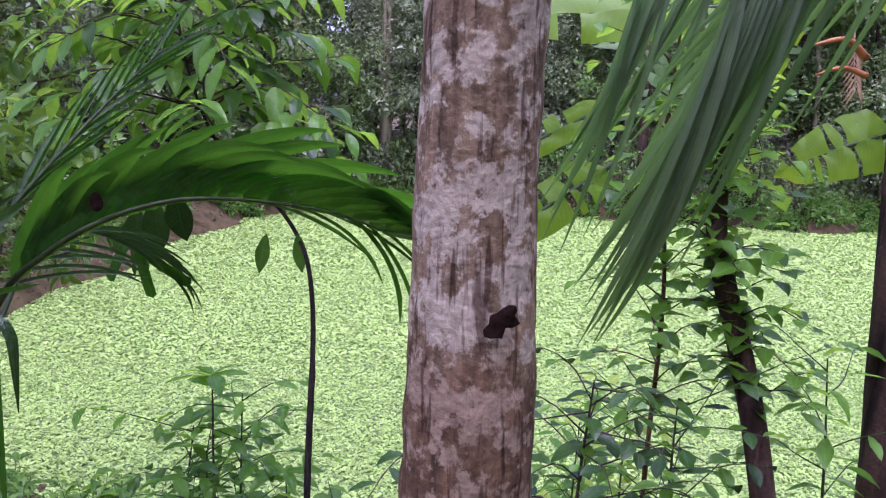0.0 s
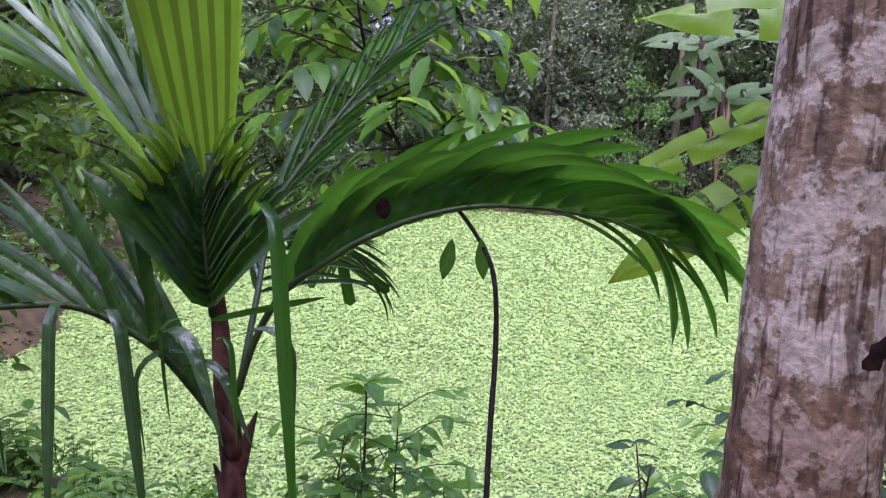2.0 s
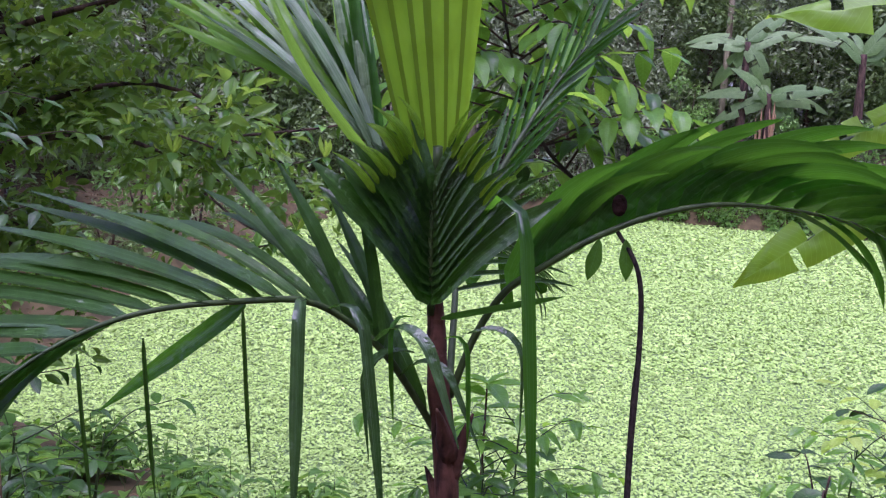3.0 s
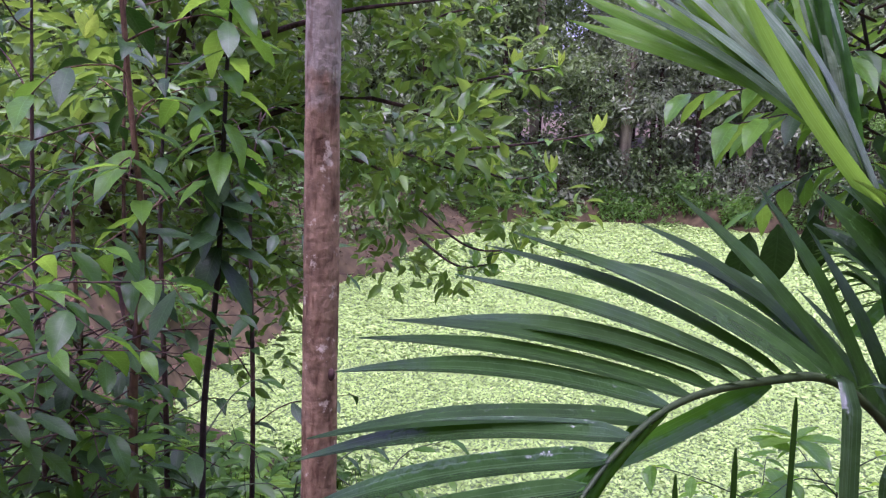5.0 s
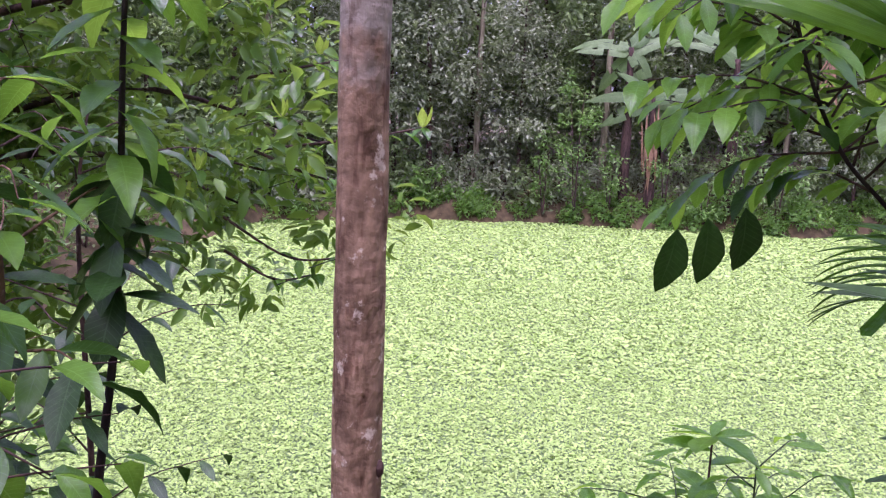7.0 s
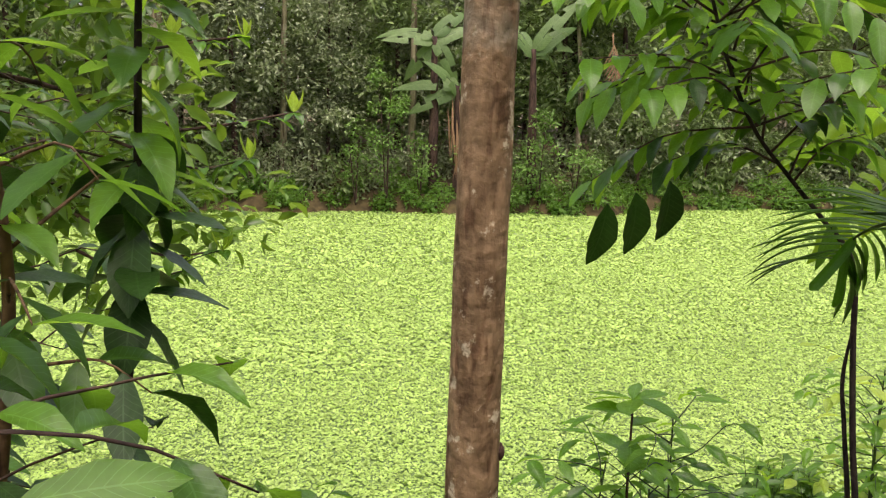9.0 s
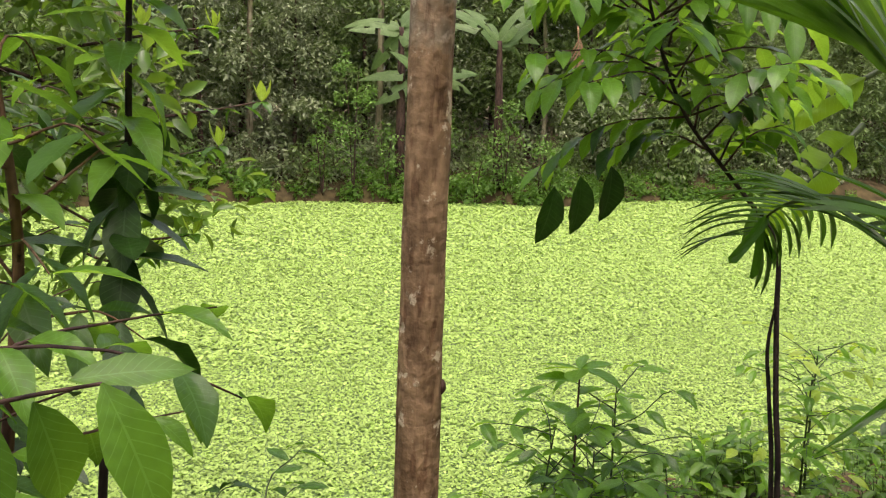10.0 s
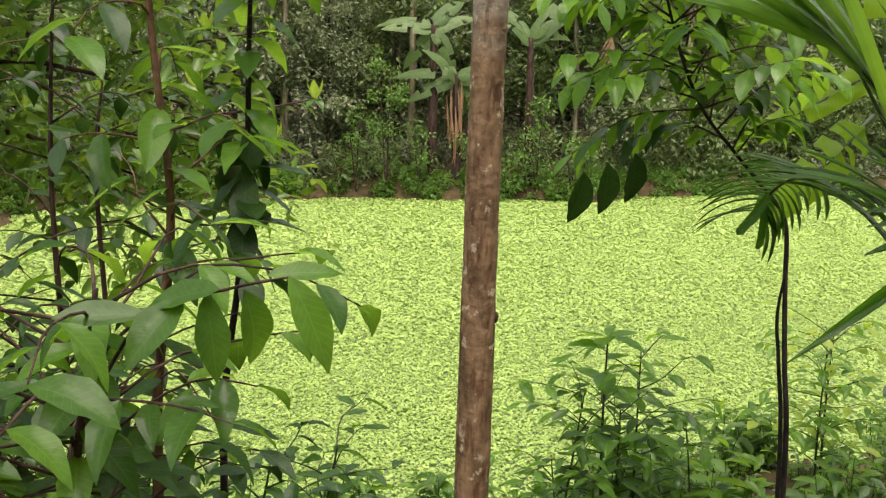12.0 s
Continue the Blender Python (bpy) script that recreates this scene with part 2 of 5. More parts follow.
def smooth_path(points, n):
    """Points of a Catmull-Rom curve through the given ones."""
    p = [Vector(q) for q in points]
    p = [2 * p[0] - p[1], *p, 2 * p[-1] - p[-2]]
    out = []
    for k in range(n + 1):
        s = k / n * (len(p) - 3)
        i = min(int(s), len(p) - 4)
        u = s - i
        a, b, c, d = p[i:i + 4]
        out.append(0.5 * (2 * b + (c - a) * u + (2 * a - 5 * b + 4 * c - d) * u * u + (3 * b - a - 3 * c + d) * u ** 3))
    return out


def tube(bm, points, radii, sides=8, rough=0.0, cap=True):
    """A stem along points with the given radii at even steps."""
    rings, n = [], len(points)
    ref = Vector((1, 0, 0))
    for k, p in enumerate(points):
        t = (points[min(k + 1, n - 1)] - points[max(k - 1, 0)]).normalized()
        a = (ref - t * ref.dot(t))
        a = a.normalized() if a.length > 1e-4 else t.orthogonal().normalized()
        b = t.cross(a)
        s = k / (n - 1) * (len(radii) - 1)
        i = min(int(s), len(radii) - 2)
        r = radii[i] + (radii[i + 1] - radii[i]) * (s - i)
        ring = []
        for j in range(sides):
            g = 2 * math.pi * j / sides
            q = r * (1 + rough * noise.noise(Vector((math.cos(g) * 1.5, math.sin(g) * 1.5, k * 0.35 + p.x * 7))))
            ring.append(bm.verts.new(p + (a * math.cos(g) + b * math.sin(g)) * q))
        rings.append(ring)
    for r0, r1 in zip(rings, rings[1:]):
        for j in range(sides):
            bm.faces.new((r0[j], r0[(j + 1) % sides], r1[(j + 1) % sides], r1[j]))
    if cap:
        bm.faces.new(rings[0][::-1])
        bm.faces.new(rings[-1])
    return bm


def stem_mesh(points, radii, sides=8, n=24, rough=0.06):
    return tube(bmesh.new(), smooth_path(points, n), radii, sides, rough)


def blade(name, width, droop, fold, shape, segs=7, wave=0.0, twist=0.0, seed=0):
    """A leaf of length 1 along x, in the xy plane, drooping to -z. shape: where it is widest (0 to 1) and how pointed it is."""
    widest, point = shape
    verts, uvs, faces = [], [], []
    for k in range(segs + 1):
        u = k / segs
        w = (u / widest) ** 0.55 if u < widest else max(0.0, 1 - ((u - widest) / (1 - widest)) ** point)
        w = max(w, 0.02) * width / 2
        x = u * (1 - 0.25 * droop * u)
        z = -droop * u * u * 0.7
        for s in (-1, -0.5, 0, 0.5, 1):
            ripple = wave * math.sin(u * 19 + seed + s * 2) * abs(s)
            tz = twist * u * s * w
            verts.append((x, s * w * math.cos(fold), z + abs(s) * w * math.sin(fold) + ripple * width + tz))
            uvs.append((0.5 + s / 2, u))
    for k in range(segs):
        for j in range(4):
            i = k * 5 + j
            faces.append((i, i + 5, i + 6, i + 1))
    return raw_mesh(name, verts, faces, uvs)


def aim(place, ahead, up=UP, size=1.0, roll=0.0):
    """A pose whose x axis runs along ahead and whose z axis is as near up as can be."""
    x = Vector(ahead).normalized()
    y = Vector(up).cross(x)
    y = y.normalized() if y.length > 1e-3 else x.orthogonal().normalized()
    z = x.cross(y)
    m = Matrix((x, y, z)).transposed().to_4x4()
    return Matrix.Translation(place) @ m @ pose(0, 0, 0, roll) @ Matrix.Diagonal((size, size, size, 1))


def blades(name, kinds, material):
    out = []
    for i, k in enumerate(kinds):
        me = blade(name, *k, seed=i * 1.7)
        me.materials.append(material)
        out.append(me)
    return out


OVAL = [(0.46, 0.25, 0.25, (0.45, 2.1), 8, 0.02), (0.50, 0.45, 0.35, (0.42, 2.0), 8, 0.03), (0.42, 0.12, 0.2, (0.48, 2.2), 8, 0.02)]
LONG = [(0.38, 0.35, 0.3, (0.42, 1.85), 9, 0.03), (0.42, 0.55, 0.4, (0.40, 1.75), 9, 0.035), (0.35, 0.2, 0.2, (0.45, 1.95), 9, 0.025)]
LEAF_MID = blades("leaf", LONG, M_LEAF_MID)
LEAF_LIT = blades("leaf", LONG, M_LEAF_LIT)
LEAF_OVAL = blades("leaf", OVAL, M_LEAF_LIT)
LEAF_OVAL_MID = blades("leaf", OVAL, M_LEAF_MID)
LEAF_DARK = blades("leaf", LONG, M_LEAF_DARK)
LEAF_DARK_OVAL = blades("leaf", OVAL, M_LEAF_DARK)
HEART = [(0.85, 0.25, 0.25, (0.30, 1.5), 8, 0.02), (0.78, 0.40, 0.35, (0.32, 1.5), 8, 0.03), (0.8, 0.12, 0.2, (0.34, 1.7), 8, 0.02)]
LEAF_HEART = blades("leaf", HEART, M_LEAF_LIT) + blades("leaf", HEART[:1], M_LEAF_MID)
LEAF_YELLOW = blades("leaf", OVAL, M_LEAF_YELLOW)
# copies of the palm green: lit painted brighter, deep painted darker for shade
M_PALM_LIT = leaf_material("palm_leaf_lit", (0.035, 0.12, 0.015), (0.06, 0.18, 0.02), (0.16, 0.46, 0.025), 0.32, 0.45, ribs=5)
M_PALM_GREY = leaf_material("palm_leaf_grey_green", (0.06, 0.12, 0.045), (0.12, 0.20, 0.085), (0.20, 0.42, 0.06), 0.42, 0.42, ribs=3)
M_PALM_DEEP = leaf_material("palm_leaf_shaded_green", (0.012, 0.042, 0.004), (0.028, 0.082, 0.007), (0.08, 0.26, 0.008), 0.36, 0.26, ribs=5)


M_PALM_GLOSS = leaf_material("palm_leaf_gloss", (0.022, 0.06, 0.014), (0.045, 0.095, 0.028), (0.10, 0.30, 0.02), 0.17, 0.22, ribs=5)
# light from behind is painted in as a brighter green
M_PALM_FAN = leaf_material("palm_fan_leaf_backlit", (0.08, 0.19, 0.03), (0.14, 0.28, 0.05), (0.36, 0.68, 0.04), 0.2, 0.55, ribs=5)


def strap(width, fold, bend, reach, sweep=0.0, tip=0.22, root=0.08, segs=14, material=M_PALM_LEAF):
    """A palm leaflet of length 1 along x: even in width, bending down by an angle over its first part, swept sideways towards its tip."""
    verts, uvs, faces = [], [], []
    x = z = y = 0.0
    for k in range(segs + 1):
        u = k / segs
        w = min(1.0, 0.35 + 0.65 * u / root) * (1.0 if u < 1 - tip else max(0.03, (1 - u) / tip) ** 0.75) * width / 2
        e = min(1.0, u / reach)
        g = bend * e * e * (3 - 2 * e)
        v = sweep * u ** 1.6
        for s in (-1, -0.5, 0, 0.5, 1):
            rise = abs(s) * w * math.sin(fold)
            verts.append((x + rise * math.sin(g) - s * w * math.sin(v), y + s * w * math.cos(fold) * math.cos(v), z + rise * math.cos(g)))
            uvs.append((0.5 + s / 2, u))
        x += math.cos(g) * math.cos(v) / segs
        y += math.sin(v) / segs
        z -= math.sin(g) / segs
    for k in range(segs):
        for q in range(4):
            i = k * 5 + q
            faces.append((i, i + 5, i + 6, i + 1))
    me = raw_mesh("leaflet", verts, faces, uvs)
    me.materials.append(material)
    return me


LEAFLET = [strap(0.085, 0.45, 0.45, 1.0), strap(0.095, 0.5, 0.7, 1.0), strap(0.075, 0.4, 0.3, 1.0), strap(0.042, 0.6, 0.2, 1.0)]
LEAFLET_BLUNT = strap(0.20, 0.2, 0.15, 1.0, 0, 0.04, 0.1)
LEAFLET_STRAIGHT = strap(0.085, 0.3, 0.06, 1.0, 0, 0.5, 0.1)
LEAFLET_THIN = strap(0.026, 0.4, 0.1, 1.0, 0, 0.3, material=M_PALM_DEEP)
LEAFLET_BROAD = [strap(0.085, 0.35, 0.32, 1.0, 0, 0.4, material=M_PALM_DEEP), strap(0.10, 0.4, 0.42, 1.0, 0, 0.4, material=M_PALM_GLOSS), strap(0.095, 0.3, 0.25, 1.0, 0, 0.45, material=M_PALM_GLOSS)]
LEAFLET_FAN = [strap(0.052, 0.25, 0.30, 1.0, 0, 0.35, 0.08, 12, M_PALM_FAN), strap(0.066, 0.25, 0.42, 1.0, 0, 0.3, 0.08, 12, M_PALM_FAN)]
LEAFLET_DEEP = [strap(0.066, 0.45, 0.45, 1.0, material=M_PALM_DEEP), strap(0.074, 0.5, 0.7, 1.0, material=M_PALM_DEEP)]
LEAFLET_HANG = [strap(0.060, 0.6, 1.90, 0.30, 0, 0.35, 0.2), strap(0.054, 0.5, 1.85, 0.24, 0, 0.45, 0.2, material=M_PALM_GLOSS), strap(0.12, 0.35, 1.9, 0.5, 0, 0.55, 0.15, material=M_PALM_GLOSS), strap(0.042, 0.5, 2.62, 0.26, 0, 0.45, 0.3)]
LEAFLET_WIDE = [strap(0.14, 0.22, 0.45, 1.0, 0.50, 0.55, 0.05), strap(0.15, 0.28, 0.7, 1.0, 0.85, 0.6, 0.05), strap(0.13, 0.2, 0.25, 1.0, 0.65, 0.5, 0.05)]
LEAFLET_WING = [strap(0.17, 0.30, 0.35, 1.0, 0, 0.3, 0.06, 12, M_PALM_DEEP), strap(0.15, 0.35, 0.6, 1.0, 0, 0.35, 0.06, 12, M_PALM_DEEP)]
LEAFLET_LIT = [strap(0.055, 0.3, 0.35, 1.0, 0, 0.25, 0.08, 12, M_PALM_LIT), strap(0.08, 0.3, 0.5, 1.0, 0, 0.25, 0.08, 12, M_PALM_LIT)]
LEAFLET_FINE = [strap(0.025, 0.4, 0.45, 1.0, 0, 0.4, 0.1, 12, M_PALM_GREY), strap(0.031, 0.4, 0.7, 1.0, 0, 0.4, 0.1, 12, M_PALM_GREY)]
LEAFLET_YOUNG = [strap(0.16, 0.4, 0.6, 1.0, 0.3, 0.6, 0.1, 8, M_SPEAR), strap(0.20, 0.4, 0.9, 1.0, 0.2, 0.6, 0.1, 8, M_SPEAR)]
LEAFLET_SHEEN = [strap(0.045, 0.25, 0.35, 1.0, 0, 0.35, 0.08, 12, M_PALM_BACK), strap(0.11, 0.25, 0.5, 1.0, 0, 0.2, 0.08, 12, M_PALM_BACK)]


def leaves_cloud(name, centres, ahead, normal, length, width, material, template="diamond"):
    """Many leaves joined in one mesh: centres, directions and normals are arrays of rows."""
    if template == "diamond":
        t = np.array([(0, 0, 0), (0.45, -0.5, 0.10), (1, 0, -0.06), (0.45, 0.5, 0.10)])
        f = [(0, 1, 2), (0, 2, 3)]
    elif template == "round":
        t = np.array([(-0.1, 0, 0), (0.25, -0.5, 0.14), (0.85, -0.42, 0.22), (1, 0, 0.12), (0.85, 0.42, 0.22), (0.25, 0.5, 0.14)])
        f = [(0, 1, 2, 3), (0, 3, 4, 5)]
    else:
        t = np.array([(0, 0, 0), (0.3, -0.46, 0.10), (0.65, -0.40, 0.07), (1, 0, -0.16), (0.65, 0.40, 0.07), (0.3, 0.46, 0.10), (0.33, 0, 0.0), (0.66, 0, -0.05)])
        f = [(0, 1, 6), (0, 6, 5), (1, 2, 7, 6), (6, 7, 4, 5), (2, 3, 7), (7, 3, 4)]
    c, a, n = (np.asarray(v, float) for v in (centres, ahead, normal))
    a = a / np.linalg.norm(a, axis=1, keepdims=True)
    s = np.cross(n, a)
    s /= np.maximum(np.linalg.norm(s, axis=1, keepdims=True), 1e-6)
    n = np.cross(a, s)
    length, width = np.broadcast_to(length, len(c)), np.broadcast_to(width, len(c))
    v = c[:, None] + t[None, :, :1] * (a * length[:, None])[:, None] + t[None, :, 1:2] * (s * width[:, None])[:, None] + t[None, :, 2:] * (n * length[:, None])[:, None]
    k = len(t)
    me = bpy.data.meshes.new(name)
    loops = np.concatenate([np.array(q) for q in f])
    counts = np.array([len(q) for q in f])
    total = len(c)
    me.vertices.add(total * k)
    me.vertices.foreach_set("co", v.reshape(-1).astype(np.float32))
    me.loops.add(total * len(loops))
    me.loops.foreach_set("vertex_index", (loops[None] + k * np.arange(total)[:, None]).reshape(-1).astype(np.int32))
    me.polygons.add(total * len(f))
    starts = np.concatenate([[0], np.cumsum(counts)[:-1]])
    me.polygons.foreach_set("loop_start", (starts[None] + len(loops) * np.arange(total)[:, None]).reshape(-1).astype(np.int32))
    me.update(calc_edges=True)
    me.materials.append(material)
    return me


def scatter_dirs(n, level=0.6, lift=0.0):
    g = rng.uniform(0, 2 * math.pi, n)
    return np.stack([np.cos(g), np.sin(g), rng.normal(lift, level, n)], 1)


def crown_mesh(name, clumps, per, leaf, material, spread=0.45, template="diamond", hang=-0.25):
    """Leaves in clumps: rows of x, y, z, size."""
    cs, sizes = np.array([c[:3] for c in clumps]), np.array([c[3] for c in clumps])
    idx = np.repeat(np.arange(len(cs)), per)
    d = rng.normal(size=(len(idx), 3))
    d /= np.linalg.norm(d, axis=1, keepdims=True)
    rad = rng.uniform(0.15, 1.0, len(idx)) ** 0.6
    p = cs[idx] + d * (rad * sizes[idx])[:, None] * np.array([1, 1, 0.75])
    a = d * 0.8 + scatter_dirs(len(idx), 0.5, hang)
    nrm = d * 0.5 + rng.normal(size=(len(idx), 3)) * spread + np.array([0, 0, 0.8])
    ln = leaf * rng.uniform(0.65, 1.35, len(idx))
    return leaves_cloud(name, p, a, nrm, ln, ln * 0.42, material, template)

# ---------------------------------------------------------------- ground and pond
FAR_X = [-60, -8.6, -7.4, -6.2, -3, 0, 5.5, 9, 11, 13.5, 15.5, 18, 25, 40, 80]
FAR_Y = [24, 26, 28.6, 29.6, 30.9, 31.0, 29.8, 28.7, 27.9, 27.2, 28.0, 28.2, 26.6, 24.5, 22]
NEAR_X = [-60, -9, -8.2, -7, -4, 0, 8, 80]
NEAR_Y = [14, 12.5, 10.5, 8.6, 7.0, 6.4, 6.5, 7]


def shore(x, y):
    """How far inside the pond a place lies, in metres (negative: on land), and the three sides' own distances."""
    w = 0.25 * np.sin(x * 1.3 + y * 0.7) + 0.15 * np.sin(x * 2.9 - y * 2.1)
    far = np.interp(x, FAR_X, FAR_Y) - y + w
    near = y - np.interp(x, NEAR_X, NEAR_Y) + w
    left = x + 8.3 + 0.35 * np.sin(y * 0.9) - np.clip(y - 20, 0, 10) * 0.12 + w * 0.6
    return far, near, left


def height(x, y):
    """Height of the ground."""
    x, y = np.asarray(x, float), np.asarray(y, float)
    far, near, left = shore(x, y)
    inside = np.minimum(np.minimum(far, near), left)
    hn = 2.25 * (1 - np.exp(-np.clip(-near, 0, 99) / 1.7)) + 0.5 * (1 - np.exp(-np.clip(-near - 3, 0, 99) / 2.0))
    hf = 1.15 * (1 - np.exp(-np.clip(-far, 0, 99) / 0.9)) + np.clip(-far - 2, 0, 12) * 0.12
    hl = 1.2 * (1 - np.exp(-np.clip(-left, 0, 99) / 1.1)) + np.clip(-left - 1.5, 0, 8) * 0.15
    h = np.maximum(np.maximum(hn, hf), hl)
    bumps = 0.06 * np.sin(x * 2.3 + 1) * np.sin(y * 1.9) + 0.04 * np.sin(x * 5.1 - y * 3.7)
    return np.where(inside > 0, -0.9 * (1 - np.exp(-inside / 1.2)), h + bumps * np.clip(h, 0, 1)) - 0.03


def axis_steps(lo, a, b, hi, fine, coarse_n):
    s = np.linspace(0, 1, coarse_n) ** 2.5
    return np.unique(np.concatenate([a - (a - lo) * s, np.arange(a, b, fine), b + (hi - b) * s]).round(3))


gx, gy = axis_steps(-400, -16, 26, 400, 0.22, 22), axis_steps(-400, -4, 40, 400, 0.22, 22)
GX, GY = np.meshgrid(gx, gy, indexing="ij")
GZ = height(GX, GY)
ids = np.arange(GX.size).reshape(GX.shape)
ground_me = raw_mesh("ground", np.stack([GX, GY, GZ], -1).reshape(-1, 3).tolist(),
                     np.stack([ids[:-1, :-1], ids[1:, :-1], ids[1:, 1:], ids[:-1, 1:]], -1).reshape(-1, 4).tolist())
ground_me.materials.append(M_SOIL)
ground = tagged(new("ground", ground_me), "damp red-brown earth bank round the pond", "ground", kind="structure")


def land(x, y):
    return float(height(x, y))


bm = bmesh.new()
wv = [bm.verts.new(v) for v in ((-12, 5, 0), (90, 5, 0), (90, 34, 0), (-12, 34, 0))]
bm.faces.new(wv)
water_me = to_mesh("water", bm)
water_me.materials.append(M_WATER)
water = tagged(new("water", water_me), "still dark green pond water under floating weed", "water", kind="structure")


def floating(name, n, y0, y1, x0, x1, size):
    x, y = rng.uniform(x0, x1, n), rng.uniform(y0, y1, n)
    keep = np.min(shore(x, y), axis=0) > -0.12
    # thinner where wind opens the mat
    gap = np.sin(x * 1.1 + 2 * np.sin(y * 0.5)) * np.sin(y * 1.4 + np.sin(x * 0.8))
    keep &= rng.uniform(0, 1, n) > 0.10 + 0.10 * (gap > 0.5)
    x, y = x[keep], y[keep]
    m = len(x)
    ln = size * rng.uniform(0.6, 1.35, m)
    z = rng.uniform(0.004, 0.03, m) + size * 0.2
    a = scatter_dirs(m, 0.16, 0.12)
    nrm = np.stack([rng.normal(0, 0.2, m), rng.normal(0, 0.2, m), np.ones(m)], 1)
    return leaves_cloud(name, np.stack([x, y, z], 1), a, nrm, ln, ln * rng.uniform(0.7, 1.0, m), M_PISTIA, "round")


weed = thing("water_lettuce", (2, 12, 0), "pale green water lettuce carpeting the whole pond", "water plants", kind="stuff")
part("near_mat", floating("near_mat", 215000, 6.4, 12.5, -8.6, 13, 0.035), M_PISTIA, weed, kind="stuff")
part("middle_mat", floating("middle_mat", 205000, 12.5, 20, -9.2, 21, 0.050), M_PISTIA, weed, kind="stuff")
part("far_mat", floating("far_mat", 165000, 20, 32, -9, 34, 0.075), M_PISTIA, weed, kind="stuff")

# ---------------------------------------------------------------- the two trunks by the path
def palm_crown(top, n, length, parent, material_set, seed):
    r = random.Random(seed)
    for i in range(n):
        g = i / n * 2 * math.pi + r.uniform(-0.2, 0.2)
        lift = r.uniform(-0.2, 0.9)
        d = Vector((math.cos(g), math.sin(g), 0))
        p = [top, top + d * length * 0.35 + UP * length * 0.3 * lift, top + d * length * 0.75 + UP * length * (0.25 * lift - 0.15), top + d * length + UP * length * (0.1 * lift - 0.5)]
        fr = part("frond", stem_mesh(p, [0.025, 0.006], 5, 12), M_RACHIS, parent)
        path = smooth_path(p, 24)
        for k in range(4, 24, 2):
            t = (path[min(k + 1, 24)] - path[k - 1]).normalized()
            for s in (-1, 1):
                side = t.cross(UP).normalized() * s
                part("leaflet", material_set[k % len(material_set)], None, fr, m=aim(path[k], side + t * 0.6 - UP * 0.25, UP, length * 0.28 * math.sin(math.pi * (k + 2) / 28) + 0.05))


def trunk(name, base, top, r0, r1, material, label, sides=48, rings=160, rough=0.03):
    b, t = Vector(base), Vector(top)
    e = thing(name, b, label, "tree")
    pts = [b + (t - b) * (k / rings) + Vector((noise.noise(Vector((k * 0.05, 0, 3))), noise.noise(Vector((k * 0.05, 9, 3))), 0)) * r1 * 0.3 for k in range(rings + 1)]
    me = to_mesh("trunk", tube(bmesh.new(), pts, list(r0) if isinstance(r0, tuple) else [r0, r1], sides, rough))
    part("trunk", me, material, e)
    return e, pts


tree_pale, pale_pts = trunk("lichened_tree", (0.052, 1.62, 2.4), (0.115, 1.74, 9.0), (0.172, 0.126, 0.104, 0.094, 0.085), 0.085, M_BARK_PALE, "thick upright tree trunk with pale lichen patches on brown bark", 72, 220, 0.05)
# hollow in the bark
bm = bmesh.new()
ring = []
for j in range(16):
    g = 2 * math.pi * j / 16
    q = 0.85 + 0.75 * noise.noise(Vector((math.cos(g) * 2.6, math.sin(g) * 2.6, 4)))
    ring.append(bm.verts.new((0.118 + 0.034 * q * math.cos(g), 1.503 + 0.010 * math.cos(g), 3.835 + 0.034 * q * math.sin(g) + 0.012 * math.cos(g))))
mid = bm.verts.new((0.118, 1.498, 3.835))
for j in range(16):
    bm.faces.new((ring[j], ring[(j + 1) % 16], mid))
part("knot_hole", bm, M_HOLE, tree_pale, "dark rotted hollow in the bark")
palm_crown(Vector((0.115, 1.74, 9.0)), 9, 2.6, tree_pale, LEAFLET, 3)

tree_slim, slim_pts = trunk("slender_tree", (-2.257, 1.955, 2.3), (-2.18, 1.96, 8.4), 0.0425, 0.020, M_BARK_RED, "slender straight tree trunk with red-brown ringed bark", 40, 200, 0.06)
bm = bmesh.new()
bmesh.ops.create_uvsphere(bm, u_segments=10, v_segments=6, radius=0.009, matrix=pose(-2.209, 1.940, 3.632) @ Matrix.Diagonal((1, 1, 1.6, 1)))
part("knot", bm, M_BARK_DARK, tree_slim, "small dark knot")
palm_crown(Vector((-2.18, 1.96, 8.4)), 8, 1.8, tree_slim, LEAFLET, 5)

# trunk with a white limewash band, further along the path
band_tree, _ = trunk("limewashed_tree", (-3.95, 2.52, 2.5), (-4.05, 2.9, 8.0), 0.062, 0.045, M_BARK_FAR, "grey tree trunk with a white limewash band", 24, 60, 0.05)
part("paint_band", stem_mesh([(-3.962, 2.57, 3.55), (-3.97, 2.60, 4.0)], [0.0635, 0.0625], 24, 8, 0.0), M_PAINT, band_tree, "white limewash band")

